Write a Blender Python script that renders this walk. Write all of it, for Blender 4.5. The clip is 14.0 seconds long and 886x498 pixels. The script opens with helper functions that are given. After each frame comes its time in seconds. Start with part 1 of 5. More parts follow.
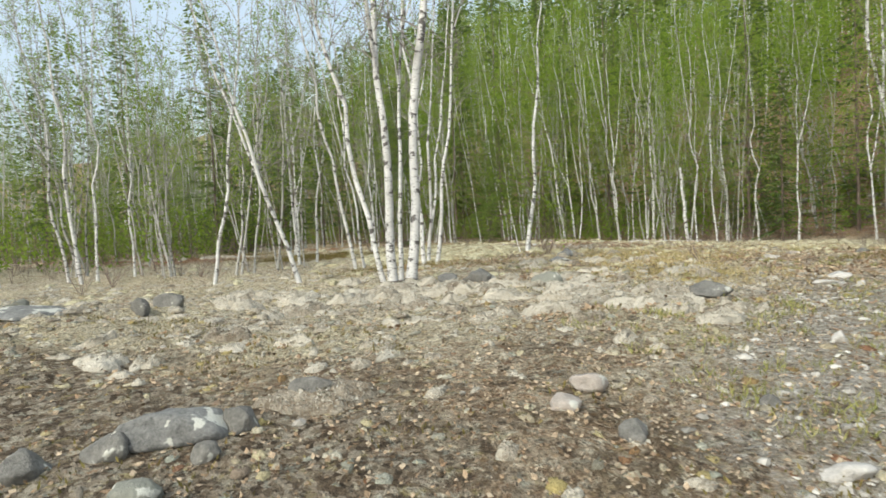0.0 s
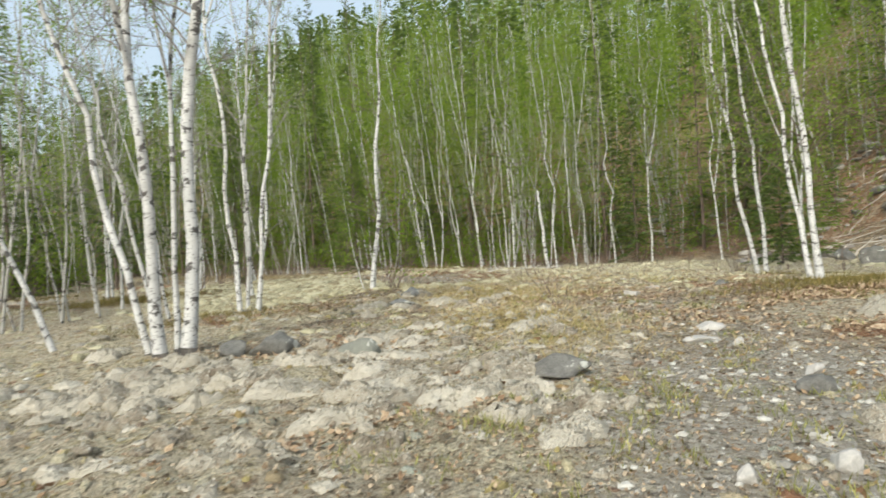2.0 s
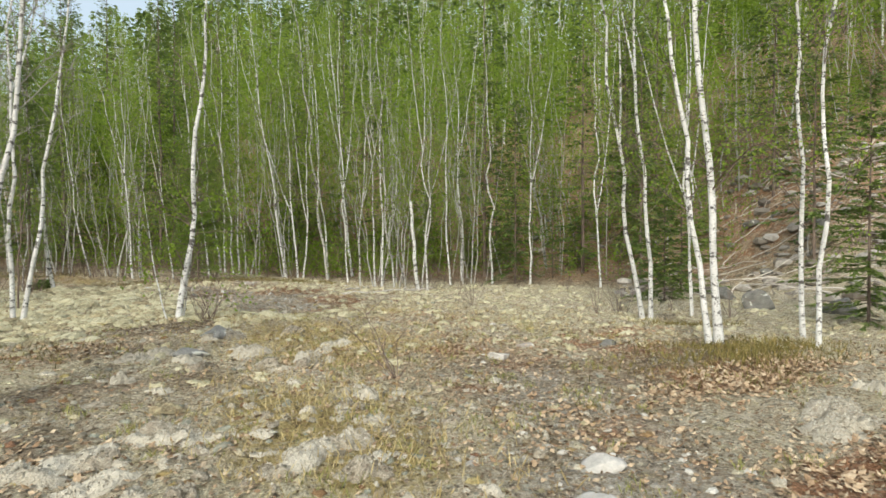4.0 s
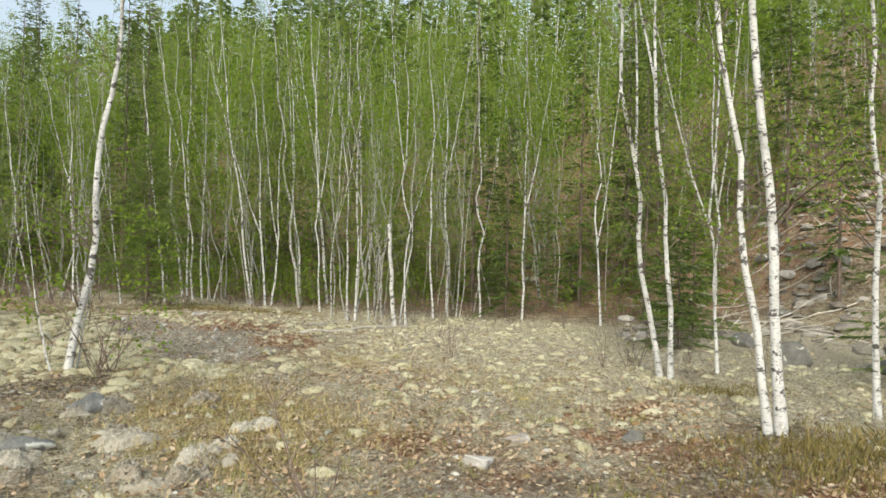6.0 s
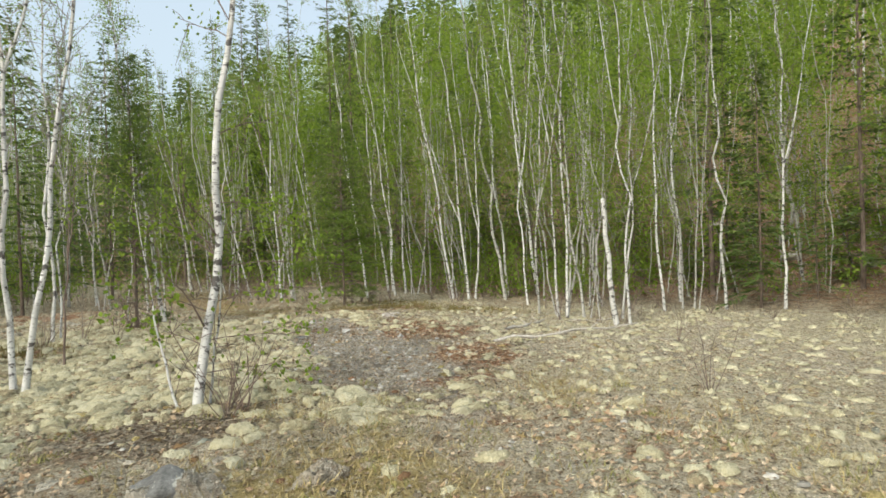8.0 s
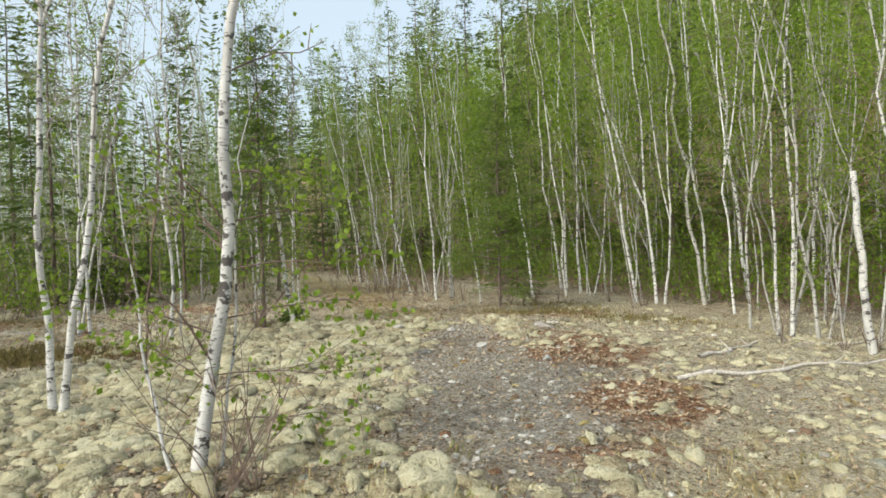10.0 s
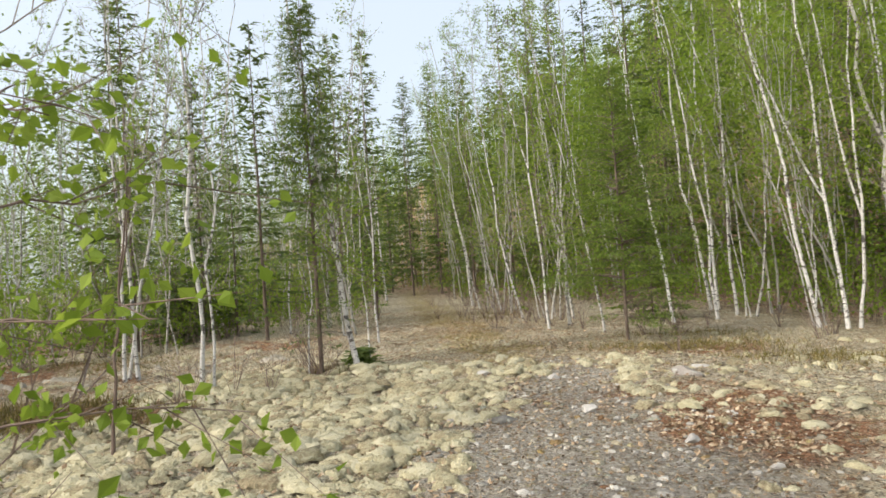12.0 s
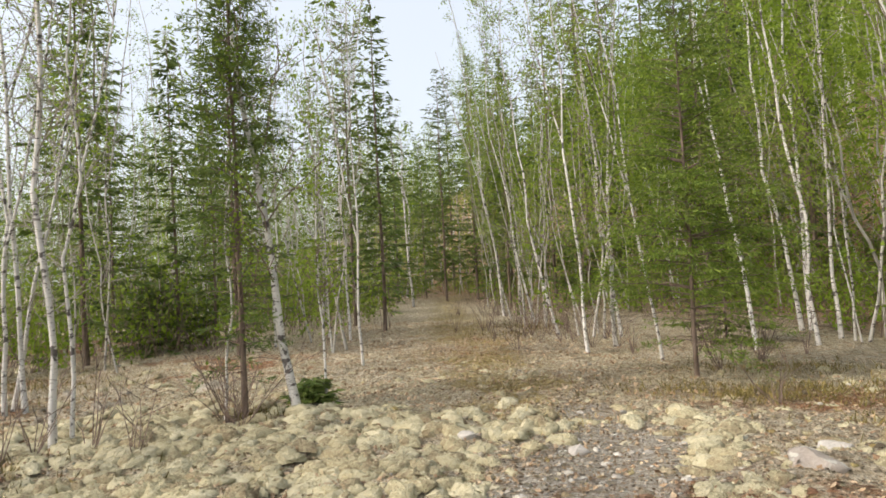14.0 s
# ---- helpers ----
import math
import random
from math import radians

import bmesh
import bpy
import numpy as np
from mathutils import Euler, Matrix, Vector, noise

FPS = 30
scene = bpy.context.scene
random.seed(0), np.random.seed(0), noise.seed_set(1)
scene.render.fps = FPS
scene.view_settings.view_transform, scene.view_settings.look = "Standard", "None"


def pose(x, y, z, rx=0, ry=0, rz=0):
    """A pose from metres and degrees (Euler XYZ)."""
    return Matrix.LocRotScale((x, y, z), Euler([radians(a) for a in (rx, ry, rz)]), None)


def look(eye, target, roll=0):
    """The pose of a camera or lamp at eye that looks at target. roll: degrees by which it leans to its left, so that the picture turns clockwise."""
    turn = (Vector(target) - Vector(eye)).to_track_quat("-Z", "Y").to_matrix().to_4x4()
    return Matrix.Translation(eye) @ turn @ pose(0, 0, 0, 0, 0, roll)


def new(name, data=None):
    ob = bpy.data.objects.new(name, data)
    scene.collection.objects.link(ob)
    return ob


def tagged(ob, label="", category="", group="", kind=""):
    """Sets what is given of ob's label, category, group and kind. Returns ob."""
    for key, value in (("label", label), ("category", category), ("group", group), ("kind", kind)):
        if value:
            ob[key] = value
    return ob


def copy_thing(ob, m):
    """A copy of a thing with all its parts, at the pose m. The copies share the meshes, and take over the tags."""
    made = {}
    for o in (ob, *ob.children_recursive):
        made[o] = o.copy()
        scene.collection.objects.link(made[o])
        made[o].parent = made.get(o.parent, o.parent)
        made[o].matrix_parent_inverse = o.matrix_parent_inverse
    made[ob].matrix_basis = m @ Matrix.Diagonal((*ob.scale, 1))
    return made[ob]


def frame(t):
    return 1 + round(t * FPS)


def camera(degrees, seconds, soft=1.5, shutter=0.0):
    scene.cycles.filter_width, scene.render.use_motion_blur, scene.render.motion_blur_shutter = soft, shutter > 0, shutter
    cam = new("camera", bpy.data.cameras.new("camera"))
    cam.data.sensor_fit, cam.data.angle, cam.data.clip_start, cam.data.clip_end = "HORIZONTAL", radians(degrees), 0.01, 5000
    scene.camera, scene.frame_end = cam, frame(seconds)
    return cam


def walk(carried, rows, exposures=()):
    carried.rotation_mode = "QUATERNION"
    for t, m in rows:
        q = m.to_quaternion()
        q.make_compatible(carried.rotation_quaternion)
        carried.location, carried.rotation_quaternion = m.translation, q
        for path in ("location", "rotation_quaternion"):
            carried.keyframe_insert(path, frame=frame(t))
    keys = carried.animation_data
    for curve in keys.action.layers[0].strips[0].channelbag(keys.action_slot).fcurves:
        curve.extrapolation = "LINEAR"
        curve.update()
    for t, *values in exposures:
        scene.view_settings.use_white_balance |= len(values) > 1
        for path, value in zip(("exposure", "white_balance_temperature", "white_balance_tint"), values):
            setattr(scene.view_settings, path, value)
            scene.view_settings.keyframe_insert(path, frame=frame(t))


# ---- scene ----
cam = camera(70.0, 14.0, 1.6, 0.15)
PATH = [
    (0, (0.28, 0.574, 1.455), (0.747, 2.517, 1.382), -2.4),
    (0.5, (0.497, 0.995, 1.537), (0.753, 2.978, 1.518), -3.6),
    (1, (0.685, 1.284, 1.623), (0.892, 3.272, 1.67), -2.0),
    (1.5, (1.04, 1.503, 1.624), (1.464, 3.457, 1.621), -3.4),
    (1.8, (1.3, 1.753, 1.642), (1.96, 3.64, 1.584), -3.4),
    (2, (1.455, 2.004, 1.663), (2.299, 3.817, 1.635), -3.7),
    (2.5, (1.891, 2.438, 1.739), (2.934, 4.145, 1.747), -4.8),
    (3, (2.324, 2.915, 1.767), (3.353, 4.629, 1.749), -2.8),
    (3.2, (2.482, 3.083, 1.843), (3.617, 4.729, 1.812), -0.8),
    (5.3, (4.014, 4.672, 2.127), (5.167, 6.306, 2.092), 1.2),
    (5.5, (4.133, 4.831, 2.174), (5.299, 6.456, 2.156), 1.9),
    (6, (4.472, 5.241, 2.197), (5.647, 6.859, 2.226), 1.5),
    (6.5, (4.706, 5.692, 2.233), (5.858, 7.326, 2.283), 0.9),
    (7, (4.99, 6.181, 2.28), (5.947, 7.937, 2.231), 2.0),
    (7.2, (5.149, 6.426, 2.243), (5.935, 8.264, 2.185), -1.3),
    (9.3, (6.667, 8.847, 2.225), (6.981, 10.822, 2.249), 0.3),
    (9.5, (6.733, 9.053, 2.232), (6.952, 11.04, 2.291), -0.3),
    (9.8, (6.835, 9.412, 2.219), (6.847, 11.411, 2.18), -1.0),
    (10, (6.896, 9.666, 2.21), (6.869, 11.665, 2.178), -1.5),
    (10.5, (7.065, 10.328, 2.213), (7.07, 12.328, 2.188), -1.2),
    (11, (7.167, 10.973, 2.192), (6.908, 12.956, 2.162), -1.6),
    (11.5, (7.26, 11.645, 2.179), (7.04, 13.631, 2.269), 0.2),
    (12, (7.352, 12.236, 2.168), (6.907, 14.185, 2.214), -3.9),
    (12.5, (7.385, 12.963, 2.147), (6.85, 14.89, 2.127), -2.8),
    (13, (7.404, 13.634, 2.129), (6.787, 15.53, 2.281), -3.9),
    (13.5, (7.349, 14.474, 2.063), (6.739, 16.379, 2.082), -2.0),
    (14, (7.373, 15.13, 2.081), (6.774, 17.037, 2.149), -3.0),
]
walk(cam, [(t, look(eye, target, roll)) for t, eye, target, roll in PATH],
     [(0.0, -0.09, 6250, 3), (3.2, -0.13, 6350, 3), (7.2, -0.09, 6450, 3), (9.5, -0.06, 6350, 3), (10.5, 0.04, 6400, 4), (11.5, 0.08, 6250, 5), (12.0, 0.12, 6600, 9), (13.0, 0.12, 6550, 9), (13.5, 0.11, 6850, 12), (14.0, 0.14, 6850, 12)])

# ---- world, sun, exposure ----
SUN_TO = Vector((0.75, 0.66, -0.86)).normalized()      # the way the sunlight travels
world = bpy.data.worlds.new("world")
scene.world = world
world.use_nodes = True
wt = world.node_tree
sky = wt.nodes.new("ShaderNodeTexSky")
sky.sky_type = "NISHITA"
sky.sun_disc = False
sky.sun_elevation = math.asin(-SUN_TO.z)
sky.sun_rotation = math.atan2(-SUN_TO.x, -SUN_TO.y)
sky.air_density, sky.dust_density, sky.ozone_density = 1.0, 6.5, 1.0
wt.links.new(sky.outputs[0], wt.nodes["Background"].inputs[0])
wt.nodes["Background"].inputs[1].default_value = 0.12
haze = wt.nodes.new("ShaderNodeBackground")            # a thin even veil of spring haze over the blue
haze.inputs[0].default_value, haze.inputs[1].default_value = (0.86, 0.93, 1.0, 1), 0.66
both = wt.nodes.new("ShaderNodeAddShader")
wt.links.new(wt.nodes["Background"].outputs[0], both.inputs[0])
wt.links.new(haze.outputs[0], both.inputs[1])
wt.links.new(both.outputs[0], wt.nodes["World Output"].inputs[0])
sun = new("sun", bpy.data.lights.new("sun", "SUN"))
sun.data.energy, sun.data.angle, sun.data.color = 2.4, radians(0.8), (1.0, 0.965, 0.88)
sun.matrix_world = look((0, 0, 40), Vector((0, 0, 40)) + SUN_TO)


# ---- materials ----
class Nodes:
    """A short way to write node trees."""

    def __init__(self, name):
        self.mat = bpy.data.materials.new(name)
        self.mat.use_nodes = True
        self.t = self.mat.node_tree
        self.bsdf = self.t.nodes["Principled BSDF"]
        self.out = self.t.nodes["Material Output"]

    def add(self, kind, **values):
        n = self.t.nodes.new(kind)
        for k, v in values.items():
            n.inputs[k].default_value = v
        return n

    def link(self, a, b):
        self.t.links.new(a, b)

    def coords(self, scale=(1, 1, 1), which="Object"):
        c = self.t.nodes.new("ShaderNodeTexCoord")
        m = self.add("ShaderNodeMapping", Scale=scale)
        self.link(c.outputs[which], m.inputs["Vector"])
        return m.outputs[0]

    def noise(self, vec, scale, detail=3.0, rough=0.55):
        n = self.add("ShaderNodeTexNoise", Scale=scale, Detail=detail, Roughness=rough)
        self.link(vec, n.inputs["Vector"])
        return n.outputs["Fac"]

    def ramp(self, fac, *stops):
        n = self.t.nodes.new("ShaderNodeValToRGB")
        while len(n.color_ramp.elements) < len(stops):
            n.color_ramp.elements.new(0.5)
        for e, (p, c) in zip(n.color_ramp.elements, stops):
            e.position = p
            e.color = (c, c, c, 1) if isinstance(c, (int, float)) else (*c, 1)
        self.link(fac, n.inputs[0])
        return n.outputs[0]

    def mix(self, fac, a, b, how="MIX"):
        n = self.t.nodes.new("ShaderNodeMix")
        n.data_type, n.blend_type = "RGBA", how
        for s, v in ((n.inputs[0], fac), (n.inputs[6], a), (n.inputs[7], b)):
            if isinstance(v, (int, float)):
                s.default_value = v
            elif isinstance(v, tuple):
                s.default_value = (*v, 1)
            else:
                self.link(v, s)
        return n.outputs[2]

    def maths(self, op, a, b):
        n = self.t.nodes.new("ShaderNodeMath")
        n.operation = op
        for s, v in ((n.inputs[0], a), (n.inputs[1], b)):
            if isinstance(v, (int, float)):
                s.default_value = v
            else:
                self.link(v, s)
        return n.outputs[0]

    def bump(self, height, strength, distance):
        n = self.add("ShaderNodeBump", Strength=strength, Distance=distance)
        self.link(height, n.inputs["Height"])
        self.link(n.outputs[0], self.bsdf.inputs["Normal"])

    def done(self, colour, rough=0.85, spec=0.25):
        if isinstance(colour, tuple):
            self.bsdf.inputs["Base Color"].default_value = (*colour, 1)
        else:
            self.link(colour, self.bsdf.inputs["Base Color"])
        self.bsdf.inputs["Roughness"].default_value = rough
        self.bsdf.inputs["Specular IOR Level"].default_value = spec
        return self.mat


def bark_birch(name, pale):
    m = Nodes(name)
    info = m.t.nodes.new("ShaderNodeObjectInfo")
    wide = m.noise(m.coords((1, 1, 1)), 3.0)
    base = m.ramp(wide, (0.3, (0.78, 0.77, 0.75)), (0.55, (0.62, 0.61, 0.59)), (0.78, (0.34, 0.33, 0.31)))
    tan = m.mix(info.outputs["Random"], (0.56, 0.54, 0.51), (1.0, 1.0, 1.0))
    base = m.mix(0.4, base, tan, "MULTIPLY")
    base = m.mix(1.0, base, pale, "MULTIPLY")
    dash = m.ramp(m.noise(m.coords((16, 16, 60)), 1.3, 2.0), (0.57, 0.0), (0.68, 1.0))
    base = m.mix(m.maths("MULTIPLY", dash, 0.72), base, (0.10, 0.08, 0.07))
    scar = m.ramp(m.noise(m.coords((5.0, 5.0, 7.0)), 1.5, 3.0, 0.7), (0.548, 0.0), (0.59, 1.0))
    base = m.mix(m.maths("MULTIPLY", scar, 0.9), base, (0.055, 0.045, 0.04))
    m.bump(m.noise(m.coords((12, 12, 40)), 2.0), 0.35, 0.01)
    return m.done(base, 0.7, 0.3)


def plain_wood(name, dark, light, scale=20.0):
    m = Nodes(name)
    n = m.noise(m.coords((1, 1, 0.3)), scale)
    m.bump(n, 0.4, 0.008)
    return m.done(m.ramp(n, (0.3, dark), (0.7, light)), 0.85)


def foliage(name, dark, mid, light, glow=0.35):
    """Leaves: colour varies leaf by leaf, and some light comes through them."""
    m = Nodes(name)
    geo = m.t.nodes.new("ShaderNodeNewGeometry")
    info = m.t.nodes.new("ShaderNodeObjectInfo")
    patch = m.noise(m.coords(), 0.9, 2.0)
    mixed = m.maths("ADD", m.maths("MULTIPLY", geo.outputs["Random Per Island"], 0.55), m.maths("MULTIPLY", patch, 0.35))
    mixed = m.maths("ADD", mixed, m.maths("MULTIPLY", info.outputs["Random"], 0.2))
    col = m.ramp(mixed, (0.15, dark), (0.5, mid), (0.9, light))
    m.done(col, 0.6, 0.25)
    tr = m.t.nodes.new("ShaderNodeBsdfTranslucent")
    m.link(col, tr.inputs[0])
    mx = m.t.nodes.new("ShaderNodeMixShader")
    mx.inputs[0].default_value = glow
    m.link(m.bsdf.outputs[0], mx.inputs[1])
    m.link(tr.outputs[0], mx.inputs[2])
    m.link(mx.outputs[0], m.out.inputs[0])
    return m.mat


def ground_material():
    """Litter, lichen, gravel, dry grass, rusty moss, grey crust and dark duff with painted shade; the plan's shares of
    each come from point attributes.
    """
    m = Nodes("ground_cover")
    pos = m.coords()

    rough_edge = m.maths("ADD", m.maths("MULTIPLY", m.noise(pos, 2.6, 5.0, 0.7), 0.75), m.maths("MULTIPLY", m.noise(pos, 16.0, 4.0, 0.7), 0.55))

    def share(name, lo=0.36, hi=0.60):
        at = m.t.nodes.new("ShaderNodeAttribute")
        at.attribute_name = name
        both = m.maths("ADD", at.outputs["Fac"], m.maths("MULTIPLY", m.maths("SUBTRACT", rough_edge, 0.65), 1.5))
        return m.ramp(both, (lo, 0.0), (hi, 1.0))

    fine = m.noise(pos, 60.0, 4.0, 0.7)
    mid = m.noise(pos, 14.0, 4.0, 0.65)
    wide = m.noise(pos, 1.7, 3.0)
    vor = m.add("ShaderNodeTexVoronoi", Scale=30.0)
    m.link(pos, vor.inputs["Vector"])
    cell = m.t.nodes.new("ShaderNodeSeparateColor")
    m.link(vor.outputs["Color"], cell.inputs[0])
    litter = m.ramp(m.maths("ADD", m.maths("MULTIPLY", cell.outputs[0], 0.6), m.maths("MULTIPLY", fine, 0.4)), (0.12, (0.11, 0.075, 0.048)), (0.33, (0.30, 0.205, 0.13)), (0.56, (0.46, 0.345, 0.225)), (0.80, (0.68, 0.57, 0.43)))
    tiny = m.add("ShaderNodeTexVoronoi", Scale=75.0)
    m.link(pos, tiny.inputs["Vector"])
    grain = m.t.nodes.new("ShaderNodeSeparateColor")
    m.link(tiny.outputs["Color"], grain.inputs[0])
    speck = m.ramp(grain.outputs[1], (0.0, 0.45), (0.5, 1.0), (1.0, 1.5))
    litter = m.mix(0.8, litter, speck, "MULTIPLY")
    moss = m.ramp(mid, (0.35, (0.16, 0.12, 0.075)), (0.65, (0.40, 0.335, 0.225)))
    litter = m.mix(m.ramp(m.noise(pos, 3.3, 5.0, 0.7), (0.50, 0.0), (0.62, 0.75)), litter, moss)
    litter = m.mix(m.ramp(m.noise(pos, 5.0, 5.0, 0.75), (0.50, 0.0), (0.60, 0.7)), litter, (0.54, 0.455, 0.335))
    litter = m.mix(m.ramp(m.noise(pos, 2.4, 6.0, 0.75), (0.40, 0.75), (0.54, 0.0)), litter, (0.12, 0.09, 0.06))
    lichen = m.ramp(m.maths("ADD", m.maths("MULTIPLY", mid, 0.6), m.maths("MULTIPLY", fine, 0.4)), (0.30, (0.24, 0.175, 0.11)), (0.43, (0.50, 0.425, 0.285)), (0.60, (0.70, 0.635, 0.465)))
    lichen = m.mix(m.ramp(m.noise(pos, 0.8, 3.0), (0.42, 0.0), (0.58, 0.75)), lichen, m.ramp(mid, (0.30, (0.24, 0.175, 0.115)), (0.43, (0.47, 0.395, 0.29)), (0.62, (0.67, 0.60, 0.48))))
    lichen = m.mix(0.6, lichen, speck, "MULTIPLY")
    col = m.mix(share("lichen"), litter, lichen)
    grass = m.ramp(mid, (0.3, (0.24, 0.18, 0.075)), (0.55, (0.45, 0.36, 0.17)), (0.75, (0.50, 0.43, 0.25)))
    col = m.mix(share("grass"), col, grass)
    rust = m.ramp(mid, (0.3, (0.21, 0.105, 0.06)), (0.7, (0.45, 0.25, 0.145)))
    small = m.add("ShaderNodeTexVoronoi", Scale=38.0)
    m.link(pos, small.inputs["Vector"])
    tone = m.t.nodes.new("ShaderNodeSeparateColor")
    m.link(small.outputs["Color"], tone.inputs[0])
    gravel = m.ramp(tone.outputs[0], (0.0, (0.37, 0.335, 0.28)), (0.55, (0.54, 0.495, 0.425)), (0.90, (0.66, 0.62, 0.55)), (1.0, (0.80, 0.775, 0.72)))
    gravel = m.mix(m.ramp(small.outputs["Distance"], (0.3, 0.0), (0.7, 0.3)), gravel, (0.20, 0.165, 0.12))
    col = m.mix(m.maths("MULTIPLY", share("gravel", 0.26, 0.62), 0.9), col, gravel)
    # colour of dark duff, which also paints the shade under the trees
    humus_shade = m.ramp(m.maths("ADD", m.maths("MULTIPLY", cell.outputs[1], 0.5), m.maths("MULTIPLY", mid, 0.5)), (0.22, (0.06, 0.047, 0.036)), (0.40, (0.16, 0.12, 0.082)), (0.56, (0.29, 0.235, 0.17)), (0.75, (0.46, 0.40, 0.315)))
    col = m.mix(m.maths("MULTIPLY", share("duff", 0.34, 0.80), 0.9), col, humus_shade)
    col = m.mix(share("rust"), col, m.mix(0.7, rust, speck, "MULTIPLY"))
    # small patches of other growth over all of it
    for size, low, high, paint, much in ((8.3, 0.57, 0.66, (0.45, 0.385, 0.165), 0.55), (6.7, 0.58, 0.66, (0.24, 0.135, 0.08), 0.6), (11.9, 0.55, 0.62, (0.63, 0.58, 0.45), 0.6), (9.7, 0.58, 0.65, (0.40, 0.41, 0.345), 0.6), (5.3, 0.58, 0.68, (0.52, 0.45, 0.33), 0.5)):
        col = m.mix(m.maths("MULTIPLY", m.ramp(m.noise(pos, size, 6.0, 0.72), (low, 0.0), (high, 1.0)), much), col, m.mix(0.7, paint, speck, "MULTIPLY"))
    # dark gaps all over, put in at random as colour only
    dark_gaps = m.ramp(m.noise(pos, 21.0, 4.0, 0.7), (0.36, 0.8), (0.45, 0.0))
    col = m.mix(dark_gaps, col, (0.075, 0.058, 0.042))
    m.bump(m.maths("ADD", m.maths("MULTIPLY", mid, 1.0), m.maths("MULTIPLY", fine, 0.7)), 1.0, 0.09)
    return m.done(col, 0.95, 0.1)


def varied(name, dark, mid, light, scale=30.0, rough=0.95, bump=0.03):
    """A matt material whose colour varies piece by piece and with a fine grain."""
    m = Nodes(name)
    geo = m.t.nodes.new("ShaderNodeNewGeometry")
    n = m.noise(m.coords(), scale, 4.0, 0.7)
    f = m.maths("ADD", m.maths("MULTIPLY", geo.outputs["Random Per Island"], 0.5), m.maths("MULTIPLY", n, 0.5))
    m.bump(n, 0.8, bump)
    return m.done(m.ramp(f, (0.2, dark), (0.5, mid), (0.8, light)), rough, 0.15)


def lichen_material(name, dark, mid, light):
    """Cushion lichen: a crust of small puffed heads with brownish gaps between them."""
    m = Nodes(name)
    geo = m.t.nodes.new("ShaderNodeNewGeometry")
    pos = m.coords()
    n = m.noise(pos, 22.0, 5.0, 0.7)
    bent = m.t.nodes.new("ShaderNodeVectorMath")
    bent.operation = "MULTIPLY_ADD"
    warp = m.add("ShaderNodeTexNoise", Scale=30.0, Detail=3.0)
    m.link(pos, warp.inputs["Vector"])
    m.link(warp.outputs["Color"], bent.inputs[0])
    bent.inputs[1].default_value = (0.03, 0.03, 0.03)
    m.link(pos, bent.inputs[2])
    heads = m.add("ShaderNodeTexVoronoi", Scale=85.0)
    m.link(bent.outputs[0], heads.inputs["Vector"])
    puff = m.maths("SUBTRACT", 1.0, heads.outputs["Distance"])
    f = m.maths("ADD", m.maths("MULTIPLY", geo.outputs["Random Per Island"], 0.3), m.maths("MULTIPLY", n, 0.5))
    f = m.maths("ADD", f, m.maths("MULTIPLY", puff, 0.12))
    m.bump(m.maths("ADD", m.maths("MULTIPLY", puff, 0.45), m.maths("MULTIPLY", n, 1.6)), 1.0, 0.018)
    return m.done(m.ramp(f, (0.26, dark), (0.44, mid), (0.72, light)), 0.95, 0.1)


def rock_material(name, dark, light, spots):
    m = Nodes(name)
    pos = m.coords()
    n = m.noise(pos, 7.0, 5.0, 0.7)
    grain = m.noise(pos, 70.0, 3.0, 0.7)
    col = m.ramp(m.maths("ADD", m.maths("MULTIPLY", n, 0.6), m.maths("MULTIPLY", grain, 0.4)), (0.35, dark), (0.65, light))
    spot = m.ramp(m.noise(pos, 9.0, 3.0, 0.5), (spots, 0.0), (spots + 0.03, 1.0))
    col = m.mix(m.maths("MULTIPLY", spot, 0.8), col, (0.58, 0.57, 0.50))
    m.bump(m.maths("ADD", n, m.maths("MULTIPLY", grain, 0.4)), 0.6, 0.03)
    return m.done(col, 0.85, 0.3)


M_BARK = bark_birch("birch_bark", (1.0, 1.0, 1.0))
M_SLIM_BARK = bark_birch("slim_birch_bark", (0.72, 0.71, 0.68))
M_FOOT = plain_wood("cracked_foot_bark", (0.035, 0.03, 0.026), (0.16, 0.14, 0.12), 35.0)
# dulled bark for the thicket: darker and greyer than the front birches'
M_THICKET_BARK = plain_wood("young_birch_bark", (0.27, 0.255, 0.23), (0.52, 0.50, 0.47), 6.0)
M_TWIG = plain_wood("twig_bark", (0.10, 0.07, 0.055), (0.24, 0.18, 0.15))
M_PALE_TWIG = plain_wood("pale_twig_bark", (0.17, 0.15, 0.13), (0.36, 0.33, 0.30))
M_SPRUCE_BARK = plain_wood("spruce_bark", (0.09, 0.065, 0.05), (0.22, 0.17, 0.14))
M_LEAF = foliage("birch_leaf", (0.12, 0.185, 0.020), (0.215, 0.315, 0.036), (0.33, 0.43, 0.065), 0.5)
M_NEEDLE = foliage("spruce_needle", (0.05, 0.085, 0.022), (0.11, 0.165, 0.04), (0.21, 0.27, 0.065), 0.3)
M_NEEDLE_YELLOW = foliage("young_spruce_needle", (0.075, 0.125, 0.022), (0.165, 0.24, 0.042), (0.30, 0.375, 0.075), 0.4)
M_GROUND = ground_material()
M_LICHEN = lichen_material("reindeer_lichen", (0.24, 0.185, 0.115), (0.49, 0.445, 0.29), (0.64, 0.60, 0.44))
M_LICHEN_GREY = lichen_material("grey_lichen", (0.20, 0.16, 0.115), (0.46, 0.415, 0.335), (0.63, 0.585, 0.495))
M_STRAW = varied("dry_grass", (0.26, 0.19, 0.08), (0.44, 0.35, 0.16), (0.58, 0.49, 0.28))
